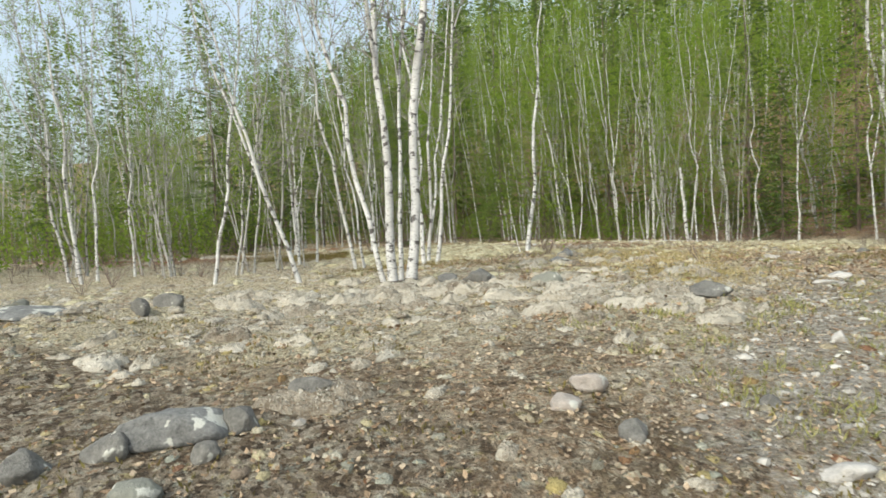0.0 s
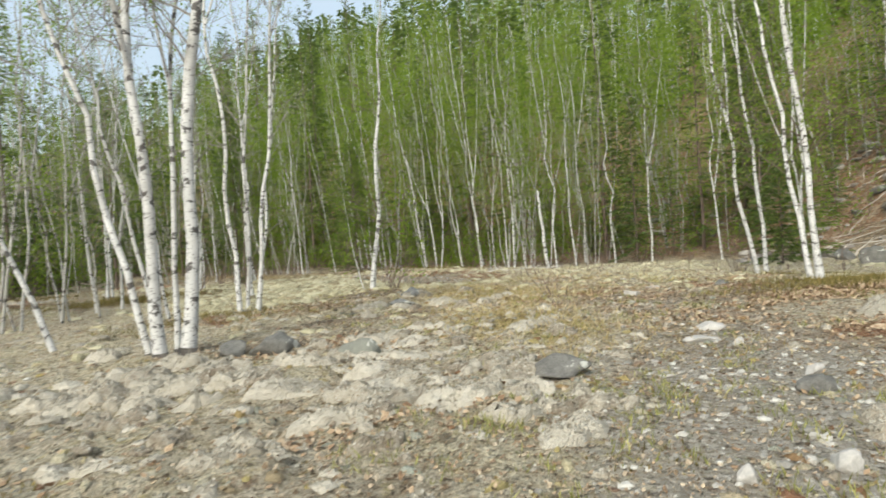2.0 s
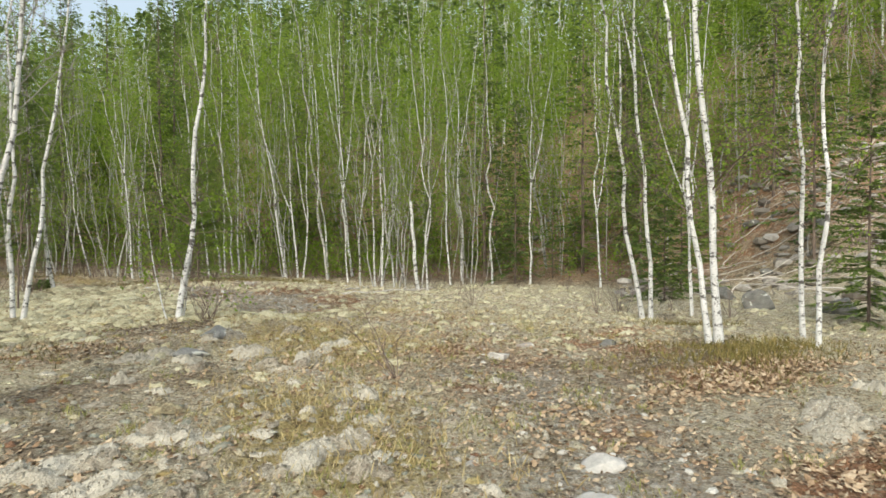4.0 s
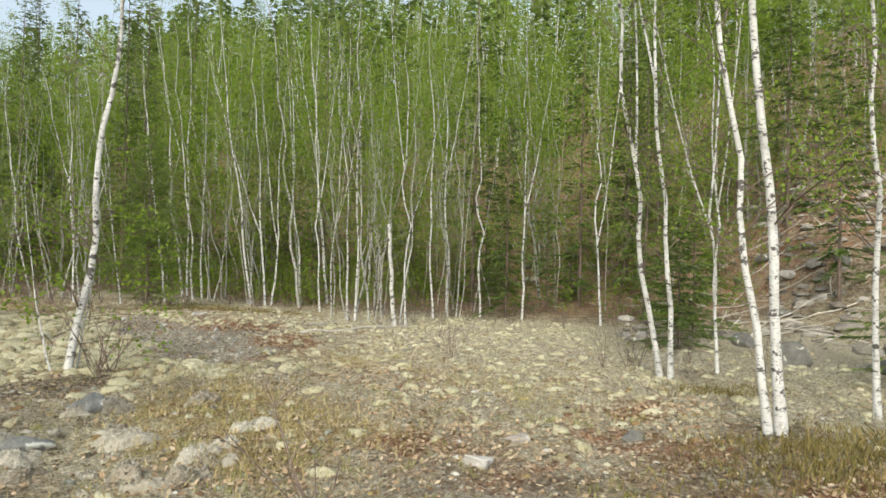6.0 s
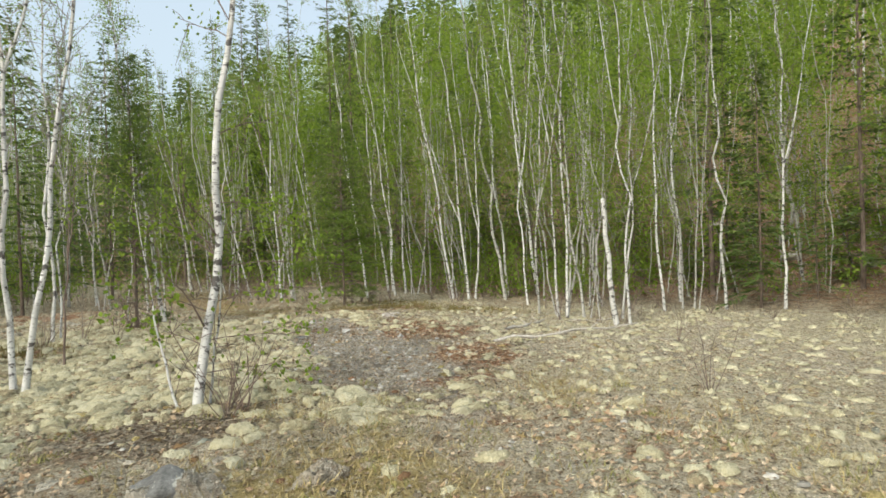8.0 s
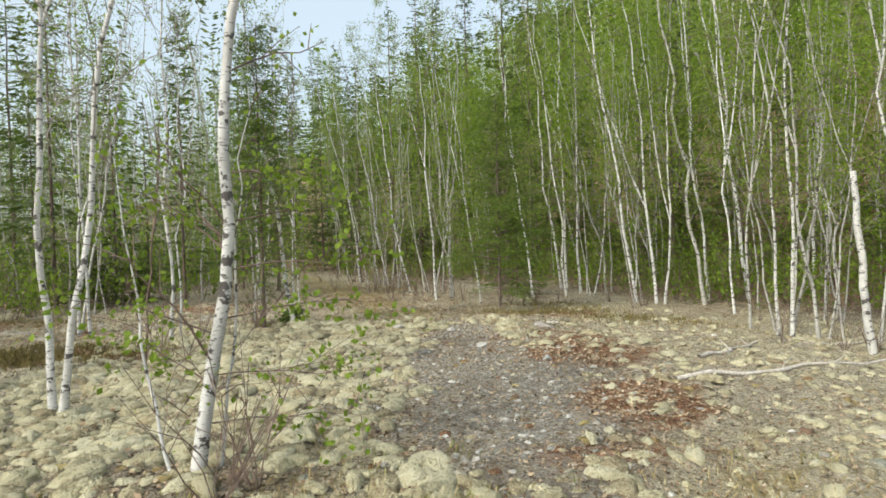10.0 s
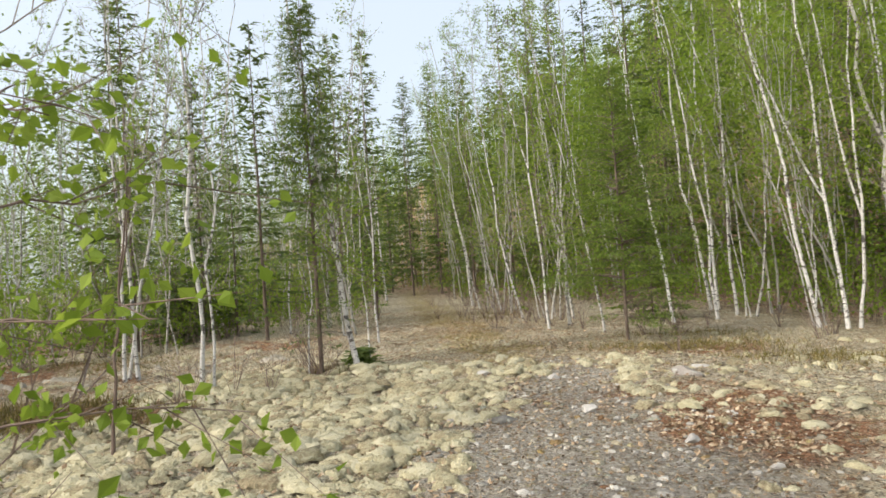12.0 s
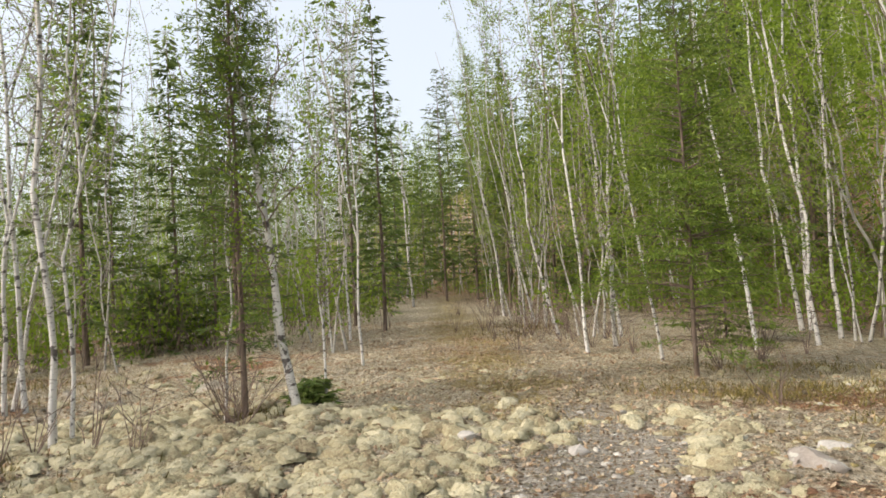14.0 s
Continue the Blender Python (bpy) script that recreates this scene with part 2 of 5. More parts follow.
M_GREEN_GRASS = varied("sparse_green_grass", (0.16, 0.17, 0.05), (0.28, 0.28, 0.09), (0.42, 0.39, 0.16))
M_HEATH = varied("heath_shrub", (0.09, 0.07, 0.025), (0.19, 0.165, 0.055), (0.34, 0.25, 0.10))
M_DRY_LEAF = varied("dry_leaf", (0.20, 0.125, 0.075), (0.40, 0.285, 0.18), (0.60, 0.48, 0.34))
M_FLAKE = varied("litter_flake", (0.07, 0.048, 0.03), (0.31, 0.225, 0.145), (0.58, 0.49, 0.365))
M_LICHEN_TIP = varied("lichen_tip", (0.44, 0.40, 0.27), (0.53, 0.49, 0.34), (0.62, 0.59, 0.43))
M_GREY_TIP = varied("grey_lichen_tip", (0.32, 0.285, 0.225), (0.44, 0.41, 0.345), (0.58, 0.55, 0.475))
def moss_material():
    """Moss and lichen clumps of several kinds, each of one colour."""
    m = Nodes("mixed_moss")
    geo = m.t.nodes.new("ShaderNodeNewGeometry")
    pick = m.ramp(geo.outputs["Random Per Island"], (0.0, (0.33, 0.26, 0.16)), (0.22, (0.56, 0.51, 0.38)), (0.40, (0.42, 0.345, 0.15)), (0.55, (0.23, 0.125, 0.075)), (0.68, (0.38, 0.39, 0.32)), (0.84, (0.15, 0.115, 0.075)), (1.0, (0.60, 0.555, 0.44)))
    n = m.noise(m.coords(), 55.0, 4.0, 0.7)
    m.bump(n, 0.9, 0.02)
    return m.done(m.mix(0.7, pick, m.ramp(n, (0.3, 0.45), (0.65, 1.0)), "MULTIPLY"), 0.95, 0.1)


M_MOSS = moss_material()
M_PEBBLE = varied("pebble", (0.20, 0.19, 0.165), (0.35, 0.325, 0.285), (0.60, 0.575, 0.52), 25.0, 0.85, 0.01)
M_ROCK = rock_material("grey_rock", (0.085, 0.08, 0.072), (0.235, 0.225, 0.20), 0.63)
M_ROCK_SPOT = rock_material("spotted_rock", (0.16, 0.16, 0.135), (0.25, 0.25, 0.21), 0.60)
M_ROCK_CRUST = rock_material("lichen_crusted_rock", (0.085, 0.085, 0.08), (0.29, 0.285, 0.27), 0.57)
M_ROCK_PALE = rock_material("pale_rock", (0.36, 0.34, 0.31), (0.56, 0.53, 0.49), 0.66)
M_ROCK_PINK = rock_material("pinkish_rock", (0.27, 0.235, 0.205), (0.44, 0.39, 0.34), 0.60)
M_SCREE = varied("scree_stone", (0.12, 0.10, 0.085), (0.24, 0.215, 0.185), (0.46, 0.43, 0.39), 12.0, 0.9, 0.02)
M_DEAD = plain_wood("weathered_wood", (0.40, 0.35, 0.30), (0.68, 0.63, 0.57), 30.0)


# ---- the lie of the land ----
def sig(v):
    return 1 / (1 + np.exp(-np.clip(v, -40, 40)))


def land(x, y):
    """Height of the ground without its small bumps."""
    x, y = np.asarray(x, float), np.asarray(y, float)
    z = 0.75 - 0.66 * sig(-(y - 2.3 + 0.12 * (x - 2)) / 1.05)
    s = 0.79 * x + 0.61 * y
    z = z - 0.22 * sig((x - 11.5) / 0.5) - 0.12 * sig((s - 22) / 1.5) - 0.15 * sig((1.8 - x) / 0.9) * sig((y - 9) / 0.8) * sig((18 - y) / 1.0)
    u = 0.79 * y - 0.61 * x
    q = s - 32.5 + 6.0 * sig((-1.0 - u) / 2.0) + 5.5 * sig((-3.2 - u) / 1.2)      # the hill's foot comes nearer towards the south-east
    rise = np.where(q > 20, q, np.log1p(np.exp(np.minimum(q, 20) / 1.6)) * 1.6)
    return z + 0.46 * np.minimum(rise, 55 + 0.1 * rise)


def lump(x, y, step, seed):
    """Smooth random values, 0 to 1, on a lattice of that step."""
    x, y = np.asarray(x, float) / step, np.asarray(y, float) / step
    ix, iy = np.floor(x).astype(np.int64), np.floor(y).astype(np.int64)
    fx, fy = x - ix, y - iy
    fx, fy = fx * fx * (3 - 2 * fx), fy * fy * (3 - 2 * fy)

    def h(a, b):
        v = np.sin((a * 127.1 + b * 311.7 + seed * 74.7) % 6283.185) * 43758.5453
        return v - np.floor(v)
    return (h(ix, iy) * (1 - fx) + h(ix + 1, iy) * fx) * (1 - fy) + (h(ix, iy + 1) * (1 - fx) + h(ix + 1, iy + 1) * fx) * fy


TRACK = ((1.8, 0.2, 1.0), (3.0, 2.5, 1.35), (4.6, 4.3, 1.5), (6.7, 6.9, 1.1), (7.6, 9.5, 0.7), (7.7, 12.5, 0.8), (7.5, 14.8, 1.35), (7.25, 16.5, 1.5), (7.2, 18.3, 1.35), (7.1, 19.8, 0.9), (6.8, 21.0, 0.4))
TRAIL = ((6.6, 20.5, 1.0), (5.4, 23.0, 1.1), (4.4, 26.0, 1.2), (2.6, 31.0, 1.2), (0.0, 38.0, 1.2), (-3.0, 50.0, 1.2))


def along(line, x, y):
    """Nearness to a line of (x, y, half width): 1 on it, 0 well off it."""
    best = np.zeros_like(np.asarray(x, float))
    for (ax, ay, aw), (bx, by, bw) in zip(line, line[1:]):
        t = np.clip(((x - ax) * (bx - ax) + (y - ay) * (by - ay)) / ((bx - ax) ** 2 + (by - ay) ** 2), 0, 1)
        d = np.hypot(x - ax - t * (bx - ax), y - ay - t * (by - ay))
        best = np.maximum(best, np.exp(-(d / (aw + t * (bw - aw))) ** 2 * 0.9))
    return best


def blobs(x, y, *spots):
    v = np.zeros_like(np.asarray(x, float))
    for cx, cy, rx, ry, k in spots:
        v = np.maximum(v, k * np.exp(-((x - cx) / rx) ** 2 - ((y - cy) / ry) ** 2))
    return v


def shares(x, y):
    """How much of each cover lies where: gravel, lichen, grass, rust, and dark duff with painted shade."""
    x, y = np.asarray(x, float), np.asarray(y, float)
    gravel = np.clip(along(TRACK, x, y) * (0.42 + 0.6 * sig((y - 13.6) / 0.6) + 0.45 * sig((7.0 - y) / 0.7)) - 0.35 * lump(x, y, 0.9, 3), 0, 1)
    open_ground = sig((y - 3.6) / 0.5) * sig((24 - 0.79 * x - 0.61 * y) / 1.0)
    lichen = blobs(x, y, (4.2, 16.6, 2.4, 3.0, 1.0), (3.1, 5.9, 1.5, 0.9, 0.95), (11.0, 13.5, 2.6, 4.2, 0.85), (0.0, 9.0, 3.5, 2.6, 0.66), (0.6, 6.2, 3.2, 1.6, 0.6), (8.9, 10.3, 1.6, 2.4, 0.6), (13.0, 9.6, 2.8, 2.2, 0.6), (2.6, 3.9, 0.8, 0.7, 0.6), (9.5, 18.8, 1.7, 1.6, 0.8), (8.4, 5.3, 1.5, 0.7, 0.75), (14.5, 17.5, 2.5, 3.0, 0.7), (5.6, 20.6, 1.3, 1.2, 0.75), (4.9, 9.0, 0.8, 2.5, 0.55), (1.5, 21.5, 2.5, 2.5, 0.4), (14.6, 13.6, 2.6, 4.6, 0.8), (11.5, 17.8, 2.4, 2.4, 0.6))
    lichen = np.clip(lichen + 0.40 * open_ground * lump(x, y, 1.3, 5) + 0.46 * sig((y - 1) / 0.5) * sig((26.2 - 0.79 * x - 0.61 * y) / 0.5) - 0.75 * gravel, 0, 1)
    grass = blobs(x, y, (4.9, 7.6, 1.1, 2.4, 0.9), (6.4, 10.8, 1.6, 2.8, 0.85), (9.3, 11.2, 1.3, 2.6, 0.5), (0.6, 5.2, 1.2, 0.5, 0.5), (6.0, 13.5, 0.7, 1.2, 0.6), (8.6, 13.3, 0.8, 1.3, 0.6))
    grass = np.clip(np.maximum(grass, 0.7 * along(TRAIL, x, y)) - 0.3 * lump(x, y, 0.6, 8), 0, 1)
    rust = blobs(x, y, (8.5, 15.2, 0.7, 0.9, 0.95), (8.6, 17.7, 0.9, 1.1, 1.0), (7.9, 19.0, 0.8, 0.6, 0.7), (7.4, 18.6, 1.0, 0.8, 0.55), (8.4, 6.9, 1.6, 0.6, 0.75), (4.4, 26.0, 1.3, 3.8, 0.4), (2.4, 11.4, 1.8, 0.7, 0.55), (8.9, 21.5, 1.6, 1.0, 0.55), (1.9, 18.2, 1.6, 0.9, 0.6), (1.0, 23.5, 2.5, 2.0, 0.55), (-2.5, 20.5, 3.5, 3.0, 0.65), (-6.0, 26.0, 5.0, 5.0, 0.6), (8.0, 12.2, 0.6, 0.5, 0.5), (7.4, 8.4, 0.9, 0.5, 0.5), (7.0, 5.1, 0.9, 0.4, 0.8), (6.3, 7.7, 0.7, 0.4, 0.6), (9.6, 9.2, 0.9, 0.4, 0.6), (8.3, 11.2, 0.5, 0.4, 0.5), (7.3, 9.6, 1.0, 1.5, 0.5), (6.2, 6.2, 0.8, 0.9, 0.45), (8.6, 8.2, 0.9, 0.8, 0.6), (8.0, 13.9, 0.9, 0.6, 0.5), (10.6, 10.8, 0.8, 0.5, 0.45))
    # dark litter, with shade under the birch clump painted in as well
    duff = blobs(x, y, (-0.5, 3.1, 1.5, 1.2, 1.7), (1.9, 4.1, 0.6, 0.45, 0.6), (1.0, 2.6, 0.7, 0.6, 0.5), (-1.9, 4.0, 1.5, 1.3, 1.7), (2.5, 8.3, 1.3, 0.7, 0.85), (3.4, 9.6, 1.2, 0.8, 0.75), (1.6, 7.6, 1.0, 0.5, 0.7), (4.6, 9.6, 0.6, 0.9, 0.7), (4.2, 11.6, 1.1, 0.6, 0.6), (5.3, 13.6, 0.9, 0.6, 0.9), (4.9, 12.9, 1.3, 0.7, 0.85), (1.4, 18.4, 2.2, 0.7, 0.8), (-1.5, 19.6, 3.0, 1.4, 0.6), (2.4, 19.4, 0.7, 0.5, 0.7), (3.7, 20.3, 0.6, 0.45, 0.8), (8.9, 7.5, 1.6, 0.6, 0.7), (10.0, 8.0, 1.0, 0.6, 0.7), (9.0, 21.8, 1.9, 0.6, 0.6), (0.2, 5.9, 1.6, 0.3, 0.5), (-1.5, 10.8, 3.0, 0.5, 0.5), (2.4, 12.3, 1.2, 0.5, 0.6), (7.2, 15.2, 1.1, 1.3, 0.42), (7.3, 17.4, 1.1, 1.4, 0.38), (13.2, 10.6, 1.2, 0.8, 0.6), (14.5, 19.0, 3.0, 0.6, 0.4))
    # shade of the wooded hill's floor, put into the ground colour
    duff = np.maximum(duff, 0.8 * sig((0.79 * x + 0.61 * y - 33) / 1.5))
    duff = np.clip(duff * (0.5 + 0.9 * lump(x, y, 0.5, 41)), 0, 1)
    rust = np.clip(rust * (0.55 + 0.9 * lump(x, y, 0.45, 21)), 0, 1)
    rust = np.maximum(rust, 0.5 * sig((0.79 * x + 0.61 * y - 26.3) / 0.6))      # brown leaf litter under the wood
    lichen = np.clip(lichen - 0.8 * duff, 0, 1)
    return gravel, lichen, grass, rust, duff


def bumps(x, y, lichen, gravel):
    soft = 0.09 * (lump(x, y, 1.7, 11) - 0.5) * (1 - 0.6 * gravel)
    cushion = np.maximum(lump(x, y, 0.23, 12), lump(x + 5.1, y + 2.7, 0.31, 13)) - 0.5
    return soft + (0.10 * lichen + 0.03 * (1 - gravel)) * cushion + 0.034 * (lump(x, y, 0.11, 14) - 0.5) * (1 - 0.5 * gravel) + 0.05 * (lump(x, y, 0.42, 15) - 0.5) * (1 - 0.8 * gravel)


def top(x, y):
    """Height of the ground with its bumps."""
    g, l, _, _, _ = shares(x, y)
    return land(x, y) + bumps(x, y, l, g)


def spaced(lo, hi, step, far):
    """Grid lines: even steps from lo to hi, then ever wider ones out to far."""
    mid = np.arange(lo, hi, step)
    out, d, s = [], 0.0, step
    while d < far:
        s *= 1.22
        d += s
        out.append(d)
    out = np.array(out)
    return np.concatenate((lo - out[::-1], mid, mid[-1] + out))


gx, gy = spaced(-5.0, 15.0, 0.085, 900), spaced(0.2, 25.0, 0.085, 900)
GX, GY = np.meshgrid(gx, gy)
fx, fy = GX.ravel(), GY.ravel()
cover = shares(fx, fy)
fz = land(fx, fy) + bumps(fx, fy, cover[1], cover[0])
nx, ny = len(gx), len(gy)
idx = np.arange(nx * ny).reshape(ny, nx)
quads = np.stack((idx[:-1, :-1], idx[:-1, 1:], idx[1:, 1:], idx[1:, :-1]), -1).reshape(-1, 4)


def mesh_of(name, verts, faces, material, smooth=False):
    """A mesh from arrays: vertices, and faces of one or several sizes."""
    me = bpy.data.meshes.new(name)
    lists = []
    for f in (faces if isinstance(faces, list) else [faces]):
        lists += f.tolist()
    me.from_pydata(np.asarray(verts).tolist(), [], lists)
    me.materials.append(material)
    if smooth:
        me.polygons.foreach_set("use_smooth", np.ones(len(me.polygons), bool))
    return me


ground_mesh = mesh_of("ground", np.stack((fx, fy, fz), 1), quads, M_GROUND, True)
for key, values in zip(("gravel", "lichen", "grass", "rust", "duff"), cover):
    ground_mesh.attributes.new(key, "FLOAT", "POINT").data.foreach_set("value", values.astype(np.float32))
tagged(new("ground", ground_mesh), "stony forest clearing floor with lichen, dry litter and gravel", "ground", kind="structure")


# ---- builders for grown things ----
class Shape:
    """Gathers tubes, leaves and lumps into one mesh."""

    def __init__(self):
        self.v, self.q, self.t, self.n = [], [], [], 0

    def put(self, verts, quads=None, tris=None):
        if quads is not None and len(quads):
            self.q.append(np.asarray(quads) + self.n)
        if tris is not None and len(tris):
            self.t.append(np.asarray(tris) + self.n)
        self.v.append(np.asarray(verts, float))
        self.n += len(verts)

    def tube(self, pts, radii, sides=5):
        pts = np.asarray(pts, float)
        n = len(pts)
        d = np.gradient(pts, axis=0)
        d /= np.linalg.norm(d, axis=1)[:, None] + 1e-9
        ref = np.array((1.0, 0, 0)) if abs(d[0][2]) > 0.7 else np.array((0, 0, 1.0))
        u = np.cross(d, ref)
        u /= np.linalg.norm(u, axis=1)[:, None] + 1e-9
        w = np.cross(d, u)
        a = np.arange(sides) * (2 * np.pi / sides)
        ring = pts[:, None] + (np.cos(a)[None, :, None] * u[:, None] + np.sin(a)[None, :, None] * w[:, None]) * np.asarray(radii)[:, None, None]
        i = np.arange(n - 1)[:, None] * sides
        j, k = np.arange(sides)[None], (np.arange(sides) + 1)[None] % sides
        self.put(ring.reshape(-1, 3), np.stack((i + j, i + k, i + sides + k, i + sides + j), -1).reshape(-1, 4))

    def blades(self, centres, along_dir, side_dir, length, width):
        """Diamond-shaped leaves, with a slight fold."""
        c = np.asarray(centres, float)
        a = np.asarray(along_dir) * np.reshape(length, (-1, 1))
        s = np.asarray(side_dir) * np.reshape(width, (-1, 1)) * 0.5
        fold = np.cross(a, s)
        fold *= 0.25 * np.linalg.norm(s, axis=1)[:, None] / (np.linalg.norm(fold, axis=1)[:, None] + 1e-9)
        v = np.stack((c, c + a * 0.45 + s + fold, c + a, c + a * 0.45 - s + fold), 1).reshape(-1, 3)
        i = np.arange(len(c))[:, None] * 4
        self.put(v, np.concatenate((i, i + 1, i + 2, i + 3), 1))

    def points(self, centres, along_dir, side_dir, length, width):
        """Small pointed leaves of one facet, for what stays far off."""
        c = np.asarray(centres, float)
        a = np.asarray(along_dir) * np.reshape(length, (-1, 1))
        s = np.asarray(side_dir) * np.reshape(width, (-1, 1)) * 0.5
        self.put(np.stack((c - s, c + s, c + a), 1).reshape(-1, 3), None, np.arange(len(c) * 3).reshape(-1, 3))

    def mesh(self, name, material, smooth=False):
        faces = [np.concatenate(x) for x in (self.q, self.t) if x]
        return mesh_of(name, np.concatenate(self.v), faces, material, smooth)


def unit(v):
    return v / (np.linalg.norm(v, axis=-1, keepdims=True) + 1e-9)


def part(name, me, parent, label=""):
    ob = new(name, me)
    ob.parent = parent
    return tagged(ob, label) if label else ob


def scatter_leaves(shape, rng, spots, size, droop=0.35, far=False):
    n = len(spots)
    a = unit(rng.normal(size=(n, 3)) - np.array((0, 0, droop)))
    s = unit(np.cross(a, rng.normal(size=(n, 3))))
    ln = size * rng.uniform(0.7, 1.3, n)
    (shape.points if far else shape.blades)(spots, a, s, ln, ln * 0.76)


def birch_shapes(seed, height, radius, lean=(0, 0), bow=0.15, clear=0.35, limbs=22, leaves=900, leaf=0.055, twigs=3, reach=1.0, sides=8, stub=False, low=0, wobble=0.05, fork=0.55, boughs=(), loose=0.085, far=False):
    """A birch's three shapes: tapered trunk, fine limbs that rise steeply, sparse spring leaves."""
    rng = np.random.default_rng(seed)
    zs = np.linspace(-0.08, height, 19)
    f = np.clip(zs / height, 0, 1)
    az = rng.uniform(0, 6.28)
    knots = np.linspace(0, 1, 12)
    wob = np.stack((np.interp(f, knots, rng.normal(0, wobble, 12)), np.interp(f, knots, rng.normal(0, wobble, 12))), 1) * (height / 8) * np.minimum(1, f * 5)[:, None]
    curl = rng.uniform(0.0, 0.5)
    run = zs * (1 - curl * f)
    off = np.stack((lean[0] * run + bow * (f - f * f) * 1.2 * math.cos(az), lean[1] * run + bow * (f - f * f) * 1.2 * math.sin(az)), 1) + wob
    spine = np.column_stack((off, zs))
    rad = radius * ((1 - f) ** 1.0 * 0.93 + 0.07) * (1 + 0.25 * np.exp(-f * 45)) * (1 + rng.normal(0, 0.035, len(f)))
    if stub:
        rad = radius * (1 - 0.3 * f)
    trunk, wood, crown = Shape(), Shape(), Shape()
    trunk.tube(spine, rad, sides)
    if stub:
        cap = np.arange(sides) + (len(spine) - 1) * sides
        trunk.t.append(np.stack((np.full(sides - 2, cap[0]), cap[1:-1], cap[2:]), 1))

    def at(z):
        return np.array([np.interp(z, zs, spine[:, i]) for i in range(3)])

    spots = []
    if fork and rng.random() < fork:
        z0 = rng.uniform(0.22, 0.5) * height
        away = rng.uniform(0, 6.28)
        s = np.linspace(0, 1, 8)[:, None]
        tall = (height - z0) * rng.uniform(0.7, 0.95)
        side = np.array((math.cos(away), math.sin(away), 0)) * rng.uniform(0.12, 0.3) * tall
        second = at(z0) + side * (s ** 0.8) + np.array((lean[0], lean[1], 1)) * tall * s + rng.normal(0, 0.03, (8, 3)) * s
        trunk.tube(second, np.interp(z0, zs, rad) * 0.72 * (1 - 0.9 * s[:, 0]) + 0.003, max(5, sides - 2))
        for z in rng.uniform(0.25, 1.0, 7):
            p0 = np.array([np.interp(z, s[:, 0], second[:, c]) for c in range(3)])
            tip = unit(rng.normal(0, 0.6, 3) + np.array((0, 0, 0.8))) * rng.uniform(0.3, 0.9) * reach
            twig = p0 + tip * np.linspace(0, 1, 4)[:, None]
            wood.tube(twig, (0.008, 0.006, 0.004, 0.002), 3)
            spots += [twig, twig[1:]]
    heights = list((clear + (0.98 - clear) * rng.random(limbs) ** 0.9) * height) + list(rng.uniform(0.06, 0.3, low) * height)
    for i, z in enumerate(heights):
        k = z / height
        ln = reach * (0.28 + 1.35 * (1 - k) ** 0.8) * rng.uniform(0.6, 1.2) * min(1.0, height / 8)
        if i >= limbs:
            ln = reach * rng.uniform(0.7, 1.2)
        a = rng.uniform(0, 6.28)
        rise = rng.uniform(0.6, 2.2)
        d = unit(np.array((math.cos(a), math.sin(a), rise)))
        s = np.linspace(0, 1, 5)[:, None]
        pts = at(z) + d * s * ln + np.array((0, 0, -0.22 * ln)) * s ** 2 + rng.normal(0, 0.04 * ln, (5, 3)) * s
        r0 = max(0.004, np.interp(z, zs, rad) * 0.27)
        wood.tube(pts, np.linspace(r0, 0.003, 5), 3)
        spots.append(pts[2:])
        for _ in range(twigs):
            b = rng.uniform(0.25, 0.95)
            p0 = np.array([np.interp(b, s[:, 0], pts[:, c]) for c in range(3)])
            td = unit(d * 0.7 + rng.normal(0, 0.6, 3) + np.array((0, 0, 0.15)))
            tl = ln * rng.uniform(0.25, 0.6)
            tp = p0 + td * np.linspace(0, 1, 3)[:, None] * tl + np.array((0, 0, -0.15 * tl)) * np.linspace(0, 1, 3)[:, None] ** 2
            wood.tube(tp, (0.005, 0.0035, 0.002), 3)
            spots.append(tp)
    for z, heading, ln, rise in boughs:
        a = math.radians(heading)
        s = np.linspace(0, 1, 7)[:, None]
        pts = at(z) + np.array((math.cos(a), math.sin(a), rise)) * s * ln + rng.normal(0, 0.02, (7, 3)) * s - np.array((0, 0, 0.12)) * s ** 2
        wood.tube(pts, np.linspace(0.006, 0.0015, 7), 5)
        ends = [pts[2:]]
        for b in np.linspace(0.3, 0.95, 9):
            p0 = np.array([np.interp(b, s[:, 0], pts[:, c]) for c in range(3)])
            tw = p0 + (np.array((math.cos(a), math.sin(a), 0)) * 0.6 + rng.normal(0, 0.6, 3)) * np.linspace(0, 1, 4)[:, None] * rng.uniform(0.15, 0.32)
            wood.tube(tw, (0.0025, 0.002, 0.0015, 0.001), 4)
            ends.append(tw[1:])
        ends = np.concatenate(ends)
        scatter_leaves(crown, rng, ends[rng.integers(0, len(ends), 75)] + rng.normal(0, 0.03, (75, 3)), 0.048, 0.5)
    if leaves and spots:
        sp = np.concatenate(spots)
        pick = sp[rng.integers(0, len(sp), leaves)] + rng.normal(0, loose * reach, (leaves, 3))
        scatter_leaves(crown, rng, pick, leaf, far=far)
    return trunk, wood, crown


